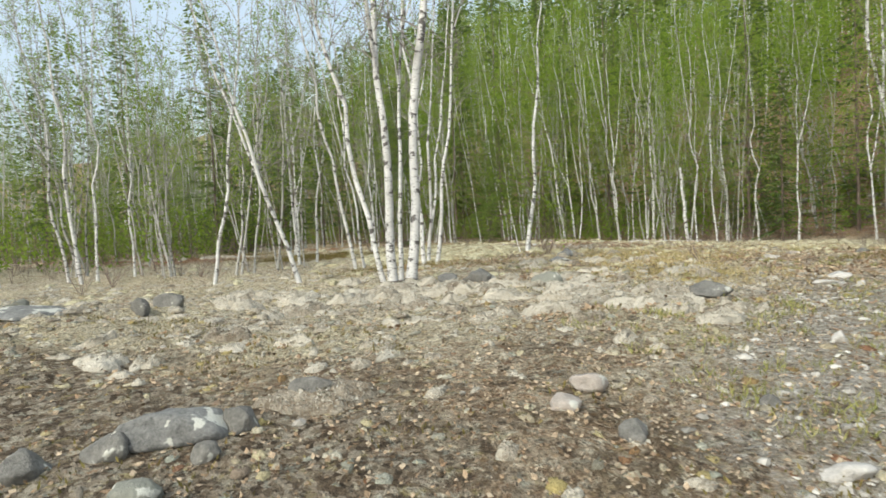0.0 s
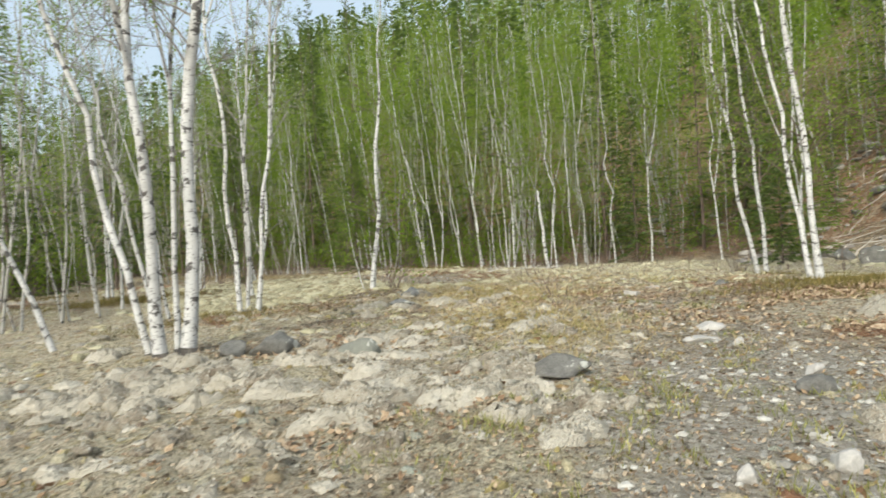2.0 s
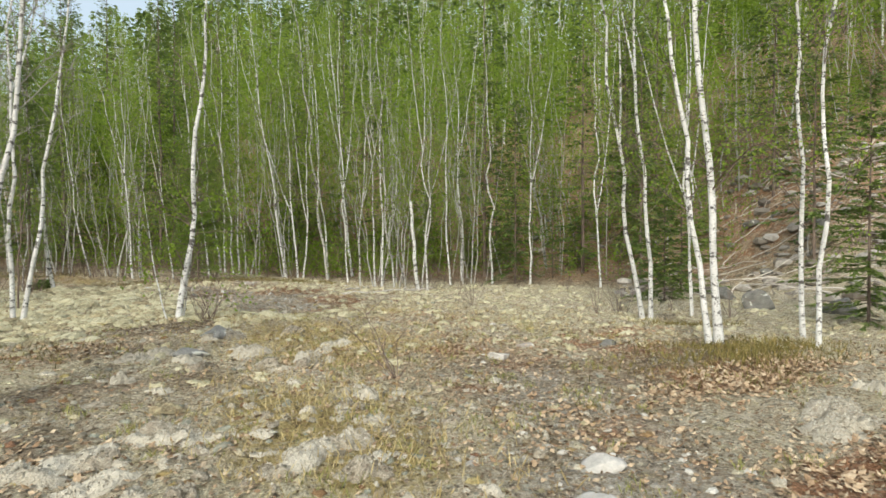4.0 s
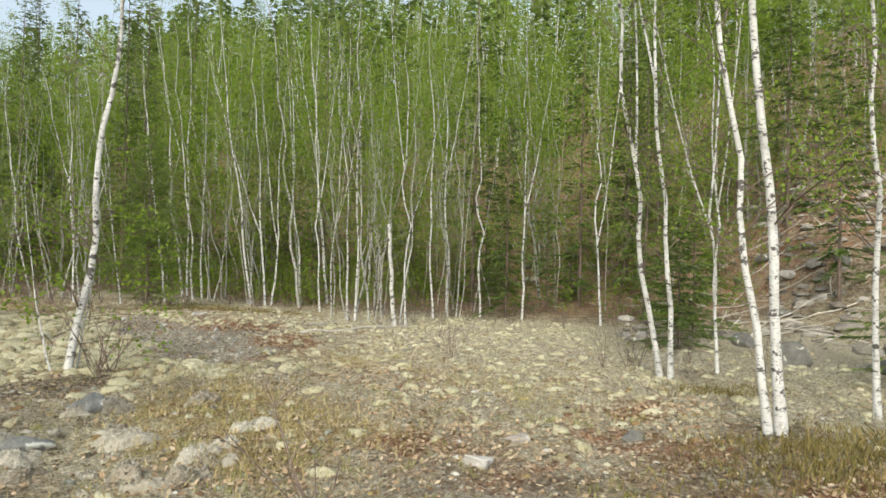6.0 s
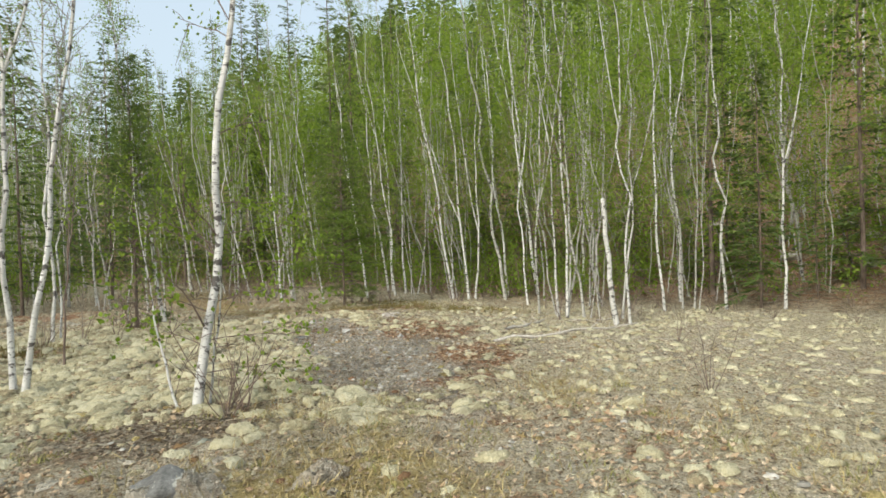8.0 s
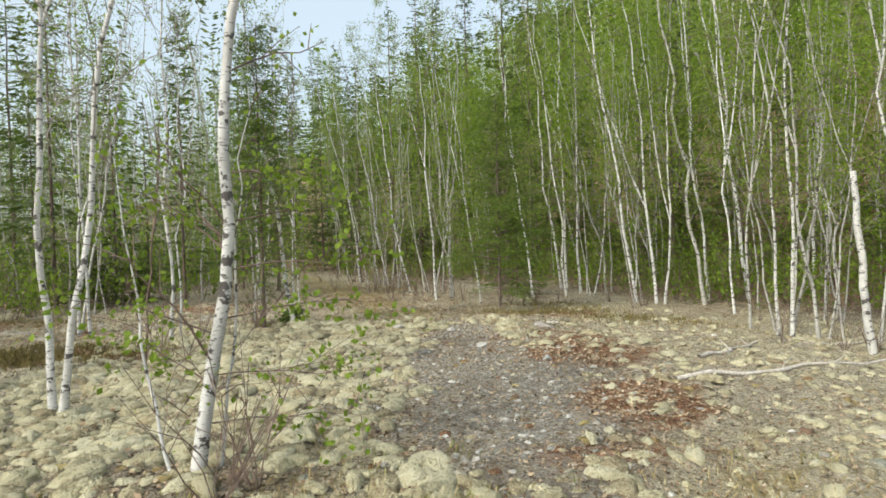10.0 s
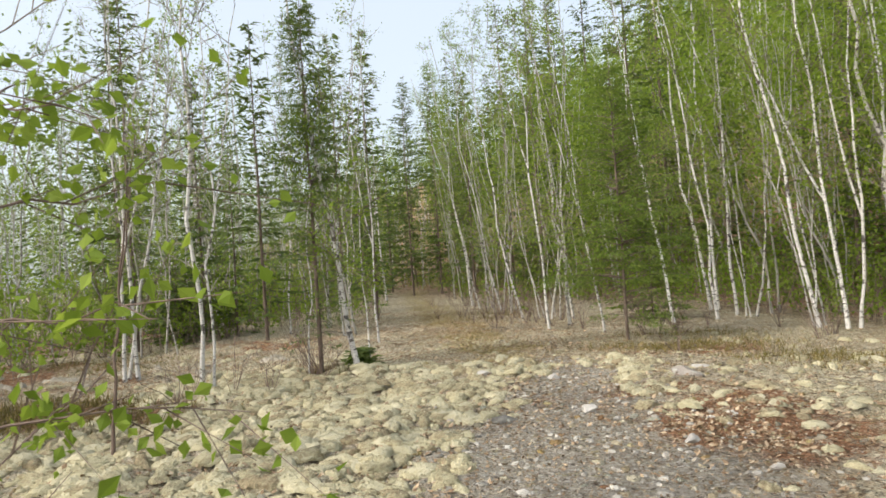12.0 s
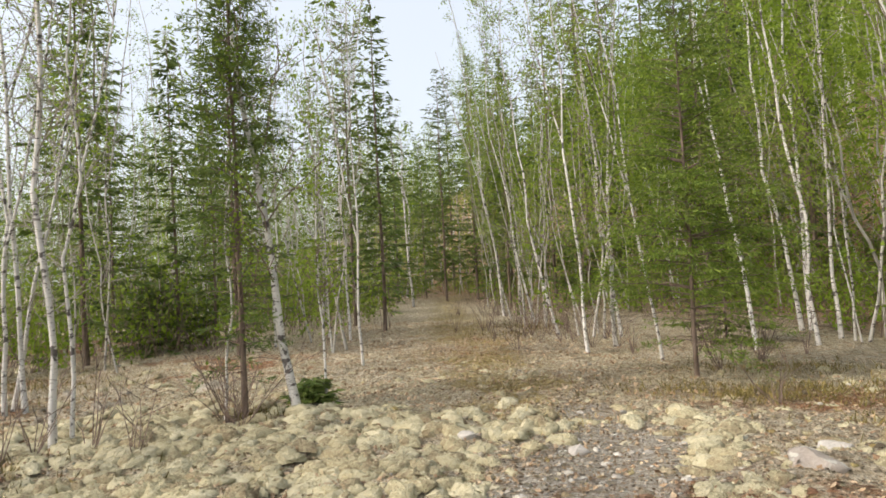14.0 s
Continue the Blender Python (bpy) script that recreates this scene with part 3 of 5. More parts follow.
def birch(name, *size, pale=True, bark=None, foot=0.0, **more):
    """A birch as a thing: its Empty at the foot, with trunk, branches and leaves."""
    trunk, wood, crown = birch_shapes(*size, **more)
    root = new(name)
    root.empty_display_size = 0.3
    part("trunk", trunk.mesh("trunk", bark or M_BARK, True), root, "" if bark else "white peeling birch bark with dark scars")
    if foot:
        ring = trunk.v[0].reshape(-1, more.get("sides", 8), 3)
        k = np.random.default_rng(size[0])
        low, mid = ring[0], ring[1]
        centre = low.mean(0)
        high = low + (mid - low) * (k.uniform(0.25, 1.0, (len(low), 1)) * foot / max(0.05, mid[0, 2] - low[0, 2]))
        rings = [centre + (p - p.mean(0)) * w + (p.mean(0) - centre) for p, w in ((low, 1.25), (low + (mid - low) * 0.3, 1.10))]
        top_ring = high.copy()
        top_ring[:, :2] = high[:, :2].mean(0) + (high[:, :2] - high[:, :2].mean(0)) * 0.97
        collar = Shape()
        n = len(low)
        j, q = np.arange(n), (np.arange(n) + 1) % n
        collar.put(np.concatenate(rings + [top_ring]), np.concatenate([np.column_stack((i * n + j, i * n + q, i * n + n + q, i * n + n + j)) for i in range(2)]))
        part("foot_bark", collar.mesh("foot_bark", M_FOOT, True), root, "black cracked bark at the foot")
    if wood.n:
        tagged(part("branchwork", wood.mesh("branchwork", M_PALE_TWIG if pale else M_TWIG), root, "thin brown twigs"), kind="stuff")
    if crown.n:
        tagged(part("leaves", crown.mesh("leaves", M_LEAF), root, "fresh yellow-green spring leaves"), kind="stuff")
    return root


def spruce(name, seed, height, spread, clear=0.08, whorls=18, per=6, needle=0.16, material=None, thin=1.0, fine=False, skirt=0.0):
    """A spruce: straight trunk, uneven whorls of drooping boughs that carry flat sprays of needles."""
    rng = np.random.default_rng(seed)
    root = new(name)
    root.empty_display_size = 0.3
    trunk, wood, green = Shape(), Shape(), Shape()
    zs = np.linspace(-0.08, height, 9)
    trunk.tube(np.column_stack((rng.normal(0, 0.010, 9) * height / 6, rng.normal(0, 0.010, 9) * height / 6, zs)), (0.0054 * height) * (1 - np.clip(zs / height, 0, 1)) + 0.005, 7)
    part("trunk", trunk.mesh("trunk", M_SPRUCE_BARK, True), root, "grey-brown scaly bark")
    steps = 4 if fine else 2
    for w in range(whorls):
        k = clear + (1 - clear) * (w / whorls) ** 0.9
        for b in range(per):
            a = rng.uniform(0, 6.28)
            kk = min(0.985, max(0.02, k + rng.normal(0, 0.010 if fine else 0.022)))
            sparse = fine and kk < skirt
            ln = spread * (1 - kk) ** 0.75 * rng.uniform(0.4, 1.2) + 0.07
            if sparse:
                ln = spread * rng.uniform(0.25, 0.7)
            out = np.array((math.cos(a), math.sin(a), 0))
            side = np.array((-out[1], out[0], 0))
            s = np.linspace(0, 1, steps)[:, None]
            sag = rng.uniform(0.3, 0.75)
            pts = np.array((0, 0, kk * height)) + out * s * ln + np.array((0, 0, 1)) * ((0.22 + 0.6 * kk) * s - sag * s ** 2 * (1 - 0.6 * kk)) * ln * 0.7
            wood.tube(pts, np.linspace(0.003 + 0.006 * ln, 0.0015, steps), 3)
            if sparse and rng.random() < 0.7:
                continue
            if fine:
                m = max(4, int(ln / 0.055))
                u = np.linspace(0.15, 1, m)
                base = np.stack([np.interp(u, s[:, 0], pts[:, c]) for c in range(3)], 1)
                hand = np.where(np.arange(m) % 2, 1.0, -1.0)[:, None]
                d = unit(out[None] * 0.8 + side[None] * hand * rng.uniform(0.5, 1.1, (m, 1)) + np.array((0, 0, -0.22)) + rng.normal(0, 0.15, (m, 3)))
                reach = (0.10 + 0.28 * ln * (1 - u * 0.7)) * rng.uniform(0.6, 1.2, m)
                q = 10
                f = np.linspace(0.1, 1.0, q)
                c = (base[:, None] + d[:, None] * (reach[:, None] * f)[:, :, None]).reshape(-1, 3) + rng.normal(0, 0.008, (m * q, 3))
                dd = unit(np.repeat(d, q, 0) + rng.normal(0, 0.55, (m * q, 3)) + np.array((0, 0, 0.1)))
                n = m * q
                green.blades(c, dd, unit(np.cross(dd, np.array((0, 0, 1.0))[None] + rng.normal(0, 0.7, (n, 3)))), needle * rng.uniform(0.6, 1.3, n), needle * 0.19 * rng.uniform(0.7, 1.3, n))
                continue
            n = max(6, int(thin * ln / needle * 6.0))
            u = np.sort(rng.uniform(0.1, 1, n))
            base = np.stack([np.interp(u, s[:, 0], pts[:, c]) for c in range(3)], 1)
            turn = rng.uniform(0.15, 1.0, n) * rng.choice((-1, 1), n)
            d = unit(out[None] + side[None] * turn[:, None] * 1.4 + np.array((0, 0, -0.3)) + rng.normal(0, 0.32, (n, 3)))
            sd = unit(np.cross(d, np.array((0, 0, 1.0))[None] + rng.normal(0, 0.6, (n, 3))))
            green.points(base, d, sd, needle * rng.uniform(0.5, 1.4, n) * (0.6 + 0.5 * min(1, ln)), needle * 0.28 * rng.uniform(0.7, 1.3, n))
    tagged(part("branchwork", wood.mesh("branchwork", M_SPRUCE_BARK), root), kind="stuff")
    tagged(part("needles", green.mesh("needles", material or M_NEEDLE), root, "green needle sprays"), kind="stuff")
    return root


def stand(ob, x, y, turn=0.0, scale=1.0):
    ob.matrix_basis = pose(x, y, float(land(x, y)), 0, 0, turn) @ Matrix.Scale(scale, 4)
    return ob

# ---- trees that stand singly round the clearing: x, y, height, radius, lean in x and y ----
BIG_CLUMP = ((1.50, 8.36, 9.5, 0.075, -0.052, 0.0), (1.73, 8.44, 10.0, 0.092, 0.085, 0.0), (1.42, 8.60, 8.5, 0.046, -0.19, 0.0), (1.66, 8.72, 8.0, 0.040, 0.03, 0.02))
WEST_EDGE = ((0.39, 10.60, 6.0, 0.058, -0.31, 0.0), (1.50, 13.0, 8.0, 0.055, -0.21, 0.02), (1.70, 13.3, 7.5, 0.040, -0.12, 0.02), (2.67, 12.1, 9.0, 0.060, -0.054, 0.0), (2.95, 12.2, 9.0, 0.058, 0.150, -0.02), (2.82, 12.4, 8.5, 0.050, 0.05, 0.0),
             (-3.60, 13.8, 8.0, 0.060, -0.10, -0.03), (-3.35, 13.9, 7.0, 0.048, 0.02, 0.0), (-4.15, 14.9, 8.0, 0.050, -0.12, -0.05), (-5.40, 14.6, 8.0, 0.060, -0.13, -0.05), (-5.2, 14.4, 8.0, 0.055, -0.24, -0.1), (-6.3, 15.6, 6.5, 0.05, -0.45, -0.19))
NORTH_WEST = ((-1.0, 11.9, 7.5, 0.050, 0.15, 0.02), (-3.0, 15.3, 7.5, 0.040, 0.0, 0.0), (0.47, 16.3, 8.5, 0.052, -0.08, 0.0), (0.9, 16.6, 8.0, 0.045, 0.03, 0.0), (3.30, 15.25, 8.0, 0.056, 0.0, 0.0), (3.42, 15.2, 8.5, 0.056, 0.145, 0.03),
              (0.45, 20.45, 8.0, 0.042, 0.01, 0.01), (0.40, 20.6, 6.5, 0.042, 0.13, 0.15), (0.55, 20.62, 8.5, 0.048, -0.014, -0.015), (2.60, 19.2, 8.0, 0.050, -0.003, 0.0), (2.70, 19.3, 6.0, 0.030, 0.012, 0.008), (4.17, 20.5, 7.5, 0.068, -0.13, -0.03))
NORTH_GATE = ((4.09, 21.2, 3.2, 0.024, -0.01, 0.0), (3.40, 23.6, 6.0, 0.036, 0.006, 0.0), (1.6, 26.9, 7.5, 0.045, -0.023, 0.0), (0.3, 26.2, 7.0, 0.040, 0.028, 0.01), (3.55, 20.2, 3.8, 0.024, 0.048, 0.03), (-3.4, 29.0, 8.0, 0.055, -0.107, -0.07), (-2.8, 29.0, 8.0, 0.055, 0.02, 0.01), (3.5, 33.0, 9.0, 0.075, -0.13, -0.02), (-1.4, 38.8, 8.0, 0.085, -0.05, -0.02),
              (5.68, 27.9, 8.5, 0.045, -0.187, -0.02), (4.83, 30.3, 8.5, 0.045, -0.2, -0.03), (6.9, 27.6, 9.0, 0.045, -0.09, 0.0), (7.55, 24.4, 7.0, 0.036, -0.12, 0.0), (6.5, 24.97, 7.0, 0.045, -0.079, 0.0))
EAST_EDGE = ((10.1, 28.3, 11.0, 0.062, -0.116, 0.02), (10.26, 28.3, 11.5, 0.064, -0.03, 0.005), (10.4, 27.0, 9.5, 0.055, 0.0, 0.0), (11.2, 24.5, 10.5, 0.062, -0.14, 0.05), (11.74, 24.77, 10.0, 0.060, -0.085, 0.03), (11.95, 24.8, 8.5, 0.052, 0.07, -0.02), (14.6, 26.2, 11.5, 0.092, -0.11, 0.05), (13.45, 25.93, 10.5, 0.066, -0.1, 0.04),
             (12.85, 23.1, 9.5, 0.046, -0.034, 0.015), (12.18, 20.0, 8.5, 0.046, -0.024, 0.013), (12.4, 20.0, 10.0, 0.056, -0.02, 0.01), (16.4, 26.5, 10.0, 0.072, 0.06, -0.03), (12.66, 17.95, 9.0, 0.042, -0.015, 0.01), (14.76, 19.8, 9.5, 0.050, -0.039, 0.028))
SOUTH_EAST = ((16.64, 21.7, 9.5, 0.064, -0.026, 0.02), (16.8, 20.2, 9.5, 0.060, -0.026, 0.02), (17.6, 19.2, 9.0, 0.056, -0.007, 0.007), (18.3, 16.8, 9.0, 0.050, -0.016, 0.02), (13.7, 10.65, 9.0, 0.042, -0.014, 0.02), (14.1, 10.9, 8.5, 0.038, -0.02, 0.035), (10.10, 8.06, 9.0, 0.058, -0.085, 0.165), (10.24, 8.01, 10.0, 0.082, -0.03, 0.06),
              (12.45, 10.8, 9.5, 0.066, -0.082, 0.114), (12.52, 10.68, 9.5, 0.062, -0.034, 0.049), (12.2, 7.95, 9.0, 0.060, -0.012, 0.03), (10.75, 7.1, 9.0, 0.050, 0.012, -0.03), (8.9, 19.4 + 6.0, 8.0, 0.05, -0.12, 0.05), (9.75, 18.6 + 7.0, 9.0, 0.05, -0.1, 0.05))
seed = 100
for stand_of, text in ((BIG_CLUMP, "stout white birch of a clump with black scars at its foot"), (WEST_EDGE, "slender white birch with sparse young leaves"), (NORTH_WEST, "thin white birch at the edge of the lichen"), (NORTH_GATE, "thin pale birch beside the narrow trail"), (EAST_EDGE, "tall slim birch with fresh green crown"), (SOUTH_EAST, "white birch at the foot of the stony slope")):
    for x, y, h, r, lx, ly in stand_of:
        seed += 1
        tree = birch("birch_tree", seed, h, r * (0.74 if stand_of is BIG_CLUMP else 0.62), (lx, ly), foot=0.14 if stand_of is BIG_CLUMP else 0.0, clear=0.26 if x < 3.5 else 0.16, limbs=int(11 + (2.0 if x < 3.5 else 2.6) * h), leaves=int((150 if x < 3.5 else 250) * h), leaf=0.028 if x < 3.5 else 0.038, twigs=6 if x < 3.5 else 4, pale=x < 3.5, reach=0.95, low=0 if r > 0.05 else 1)
        tagged(stand(tree, x, y), text, "tree", "birches round the clearing")

# clumps of thin stems that spread from one foot: x, y, stems
THIN_CLUMPS = ((12.9, 19.2, 4), (14.2, 21.8, 4), (12.3, 20.4, 3), (15.8, 20.2, 3), (11.3, 25.0, 3), (6.3, 27.4, 5), (5.2, 29.6, 5), (4.2, 31.8, 4), (7.0, 25.7, 3), (10.6, 26.6, 3), (2.4, 25.3, 3), (0.9, 27.4, 4), (-0.8, 23.0, 3), (-4.3, 16.2, 6), (-2.2, 14.8, 5), (-0.6, 14.2, 5), (0.2, 15.2, 4), (26.6, 27.4, 7), (17.2, 22.4, 3), (-7.0, 15.0, 5))
rng = np.random.default_rng(21)
for cx, cy, n in THIN_CLUMPS:
    for k in range(n):
        seed += 1
        a = 6.28 * k / n + rng.uniform(-0.4, 0.4)
        h = rng.uniform(5.0, 9.0)
        tree = birch("birch_tree", seed, h, rng.uniform(0.014, 0.03), (0.11 * math.cos(a) - 0.03, 0.11 * math.sin(a)), bow=0.8, bark=M_SLIM_BARK, wobble=0.06, clear=0.22, limbs=16, leaves=560, leaf=0.045, twigs=3, reach=0.8, sides=6, low=1)
        tagged(stand(tree, cx + rng.normal(0, 0.22), cy + rng.normal(0, 0.22)), "thin stem of a birch clump with young leaves", "tree", "birches round the clearing")

# the birch that the way passes closest, with its low leafy shoots; boughs: height, heading, length, rise
BOUGHS = ((0.35, 5, 1.0, 0.12), (0.65, -10, 1.05, 0.15), (1.0, 12, 1.0, 0.2), (1.3, -5, 0.9, 0.2), (1.6, 20, 0.75, 0.25), (1.9, 5, 0.65, 0.15), (0.6, 150, 0.9, 0.4), (0.9, 210, 0.9, 0.5), (1.5, 170, 0.9, 0.6))
for x, y, h, r, lx, ly, low in ((5.28, 13.55, 7.5, 0.046, 0.13, 0.01, 5), (5.14, 13.53, 2.4, 0.012, -0.16, 0.03, 3), (5.38, 13.69, 2.8, 0.012, 0.12, 0.02, 3)):
    seed += 1
    tree = birch("birch_tree", seed, h, r, (lx, ly), clear=0.30, limbs=14 if low == 5 else 7, leaves=600 if low == 5 else 150, leaf=0.042, twigs=4, reach=0.9, foot=0.08, low=low, sides=12, pale=False, boughs=BOUGHS if low == 5 else (), fork=0)
    tagged(stand(tree, x, y), "white birch with low leafy shoots in the lichen", "tree", "birches round the clearing")
# broken stub and a bare sapling
tree = birch("birch_stub", 7, 2.45, 0.056, (-0.09, 0.06), limbs=0, leaves=0, stub=True, fork=0)
tagged(stand(tree, 12.45, 18.1), "broken-off white birch stub without a crown", "tree stub")
tree = birch("birch_sapling", 8, 3.2, 0.016, (0.07, 0.05), bark=M_TWIG, clear=0.55, limbs=8, leaves=60, leaf=0.045, twigs=2, reach=0.6)
tagged(stand(tree, 3.4, 16.75), "thin bare sapling standing in pale lichen", "sapling")

# ---- spruces that can be told apart: x, y, height, spread ----
SPRUCES = ((-5.9, 28.0, 10.1, 1.5), (-6.7, 21.5, 5.4, 1.1), (-8.2, 17.4, 9.0, 1.9), (11.9, 34.8, 15.0, 2.0), (9.0, 33.6, 13.2, 1.7), (10.4, 37.2, 15.0, 1.9), (-0.1, 30.7, 8.4, 1.5), (24.5, 44.0, 13.5, 2.3), (5.6, 37.0, 12.8, 1.7), (7.8, 40.0, 15.0, 1.9), (-4.6, 55.4, 15.0, 2.6), (-2.1, 51.9, 14.4, 2.0), (-1.1, 56.3, 14.5, 2.5))
FAR_SPRUCES = ((-3.7, 43.0, 9.9, 1.2), (-3.8, 47.3, 8.4, 1.7), (4.4, 51.0, 13.0, 1.8), (-1.8, 25.9, 6.5, 1.0), (-2.2, 24.0, 8.6, 1.3), (0.5, 24.7, 7.0, 1.0), (1.7, 28.5, 8.0, 1.1), (-1.2, 35.4, 7.6, 1.2), (-1.4, 43.3, 11.0, 2.0), (0.0, 43.6, 11.6, 1.7), (1.2, 45.9, 11.6, 1.8), (2.6, 46.1, 11.6, 1.9), (6.3, 40.3, 14.2, 1.7), (6.4, 45.1, 14.5, 2.0), (11.9, 42.7, 13.0, 2.2))
HILL_SPRUCES = ((20.5, 17.0, 8.5, 1.8), (24.0, 20.5, 10.0, 2.0), (21.0, 25.0, 8.0, 1.6), (27.0, 16.0, 10.0, 2.1), (22.5, 12.5, 8.0, 1.8), (29.0, 24.0, 11.0, 2.2), (18.5, 30.0, 10.0, 1.9), (16.0, 35.0, 11.0, 2.0), (3.0, 36.5, 9.0, 1.7))
for group in (SPRUCES, FAR_SPRUCES, HILL_SPRUCES):
    for x, y, h, w in group:
        seed += 1
        tree = spruce("spruce_tree", seed, h, w, 0.12, int(14 + h * 1.6), 6, 0.22, thin=0.7)
        tagged(stand(tree, x, y), "tall dark spruce rising above the birches", "tree", "spruces")
for x, y, h, w, clear, text, mat in ((7.88, 22.75, 4.5, 1.5, 0.10, "yellow-green young spruce beside the trail", M_NEEDLE_YELLOW), (3.70, 20.3, 5.2, 0.82, 0.10, "slim dark spruce with bare lower trunk", M_NEEDLE), (8.6, 26.4, 2.6, 0.9, 0.03, "bushy dark young spruce under birches", M_NEEDLE_YELLOW), (14.7, 8.1, 4.2, 1.2, 0.03, "bushy dark green spruce by the slope", M_NEEDLE),
                                     (22.3, 21.6, 2.8, 1.0, 0.03, "small bright green spruce on the slope", M_NEEDLE_YELLOW), (18.3, 14.0, 4.6, 1.3, 0.03, "bushy green spruce on the slope", M_NEEDLE_YELLOW), (15.6, 12.6, 2.6, 1.0, 0.02, "low bushy spruce among boulders", M_NEEDLE), (-2.2, 25.6, 1.3, 1.0, 0.02, "low dark spruce bush under the trees", M_NEEDLE), (-3.0, 27.0, 1.5, 1.1, 0.02, "low dark spruce bush under the trees", M_NEEDLE), (4.0, 21.1, 0.25, 0.34, 0.02, "low dark spruce seedling beside a birch", M_NEEDLE)):
    seed += 1
    tree = spruce("spruce_tree", seed, h, w, clear, int(12 + h * (5 if x in (7.88, 3.70) else 4)), 7, 0.072 if x in (7.88, 3.70) else 0.13, mat, 1.2, x in (7.88, 3.70), 0.42 if x == 3.70 else 0.2)
    tagged(stand(tree, x, y), text, "tree", "spruces")

# ---- the woods behind: a few grown once, then copied ----
rng = np.random.default_rng(5)
kinds = []
for k in range(8):
    kinds.append(birch("birch_tree", 300 + k, rng.uniform(9, 11.5), rng.uniform(0.026, 0.045), (rng.normal(-0.05, 0.12), rng.normal(0.0, 0.08)), bow=1.5, bark=M_SLIM_BARK, wobble=0.07, clear=0.14, limbs=32, leaves=2400, leaf=0.055, loose=0.16, twigs=2, reach=1.0, sides=6))
for k in range(5):
    kinds.append(birch("birch_tree", 320 + k, rng.uniform(5, 7.5), rng.uniform(0.018, 0.028), (rng.normal(-0.04, 0.15), rng.normal(0.0, 0.1)), bow=1.3, bark=M_SLIM_BARK, wobble=0.07, clear=0.18, limbs=20, leaves=900, leaf=0.055, loose=0.16, twigs=2, reach=0.8, sides=5))
bare = []
for k in range(6):
    bare.append(birch("birch_tree", 340 + k, rng.uniform(8, 10.5), rng.uniform(0.026, 0.042), (rng.normal(-0.03, 0.12), rng.normal(0.0, 0.08)), bow=1.3, bark=M_SLIM_BARK, wobble=0.07, clear=0.22, limbs=30, leaves=1500, leaf=0.034, twigs=5, reach=1.0, sides=6))
firs = [spruce("spruce_tree", 330 + k, h, w, 0.08, 24, 5, 0.24, thin=0.7) for k, (h, w) in enumerate(((11.0, 1.7), (8.5, 1.5), (6.5, 1.4)))]
for k in kinds + bare:
    tagged(k, "slim birch of the dense young wood", "tree", "birches of the wood")
for k in firs:
    tagged(k, "dark spruce among the birches", "tree", "spruces")


def wooded(x, y):
    """Whether the wood grows there, clear of the open ground and the trail."""
    s, u = 0.79 * x + 0.61 * y, 0.79 * y - 0.61 * x
    if along(TRAIL, np.array(x), np.array(y)) > 0.12:
        return 0
    if s > 25.2 + 5.0 * sig((-1 - u) / 2.0) + 2.5 * sig((-3.2 - u) / 1.0) and s < 56:
        return 1
    edge = -2.0 if y < 20 else (-0.8 if y < 25 else 1.4 - 0.35 * (y - 25))
    if y > 15.5 and x < edge - 0.6 and x > -34 and y < 62:
        return 2
    return 0


def grown_spots(count, gap, reach):
    """Random places in the wood, thinning out behind its edge."""
    out = []
    for _ in range(60000):
        if len(out) >= count:
            break
        x, y = rng.uniform(-34, 52), rng.uniform(-14, 64)
        where = wooded(x, y)
        if not where:
            continue
        depth = 0.79 * x + 0.61 * y - 25 if where == 1 else -x
        if rng.random() > math.exp(-max(0, depth - 5) / reach) or any((x - a) ** 2 + (y - b) ** 2 < gap for a, b, _ in out):
            continue
        out.append((x, y, where))
    return out


def slope_spots(count, low=-18, high=3):
    out = []
    while len(out) < count:
        s, u = rng.uniform(28, 46), rng.uniform(low, high)
        if u < -3.5 and s < 32.5:
            continue
        out.append((0.79 * s - 0.61 * u, 0.61 * s + 0.79 * u, 1))
    return out


def gate_spots(count):
    """Places along the far end of the trail."""
    out = []
    while len(out) < count:
        x, y = rng.uniform(-11, 6), rng.uniform(27, 56)
        if along(TRAIL, np.array(x), np.array(y)) < 0.2 and x < 6 - 0.3 * (y - 27):
            out.append((x, y, 2))
    return out


def west_spots(count):
    """Places in the low brush that closes the plain west of the trail."""
    out = []
    while len(out) < count:
        x, y = -1.2 - 24 * rng.random() ** 1.6, rng.uniform(19, 44)
        if x < -1.2 - 0.3 * max(0, 24 - y) and along(TRAIL, np.array(x), np.array(y)) < 0.05:
            out.append((x, y, 2))
    return out


def front_spots(count):
    """Places in the first metres of the wood."""
    out = []
    while len(out) < count:
        s, u = 26 + 10 * rng.random() ** 1.3, rng.uniform(-8, 27)
        if u < -3 or u < 7 and rng.random() < 0.55:
            continue
        out.append((0.79 * s - 0.61 * u, 0.61 * s + 0.79 * u, 1))
    return out


# the front of the wood, tree by tree
used = set()
for x, y, where in grown_spots(175, 0.6, 9):
    north = 0.79 * y - 0.61 * x > 21 and where == 1
    pool = firs if rng.random() < (0.34 if north else 0.24) else (kinds if where == 1 else bare)
    pick = int(rng.integers(len(pool)))
    scale = rng.uniform(0.92, 1.22) if where == 1 else rng.uniform(0.6, 0.85)
    ob = pool[pick]
    if ob.name in used:
        ob = copy_thing(ob, Matrix())
    used.add(ob.name)
    stand(ob, x, y, rng.uniform(0, 360) if pool is firs else rng.uniform(-35, 35), scale)

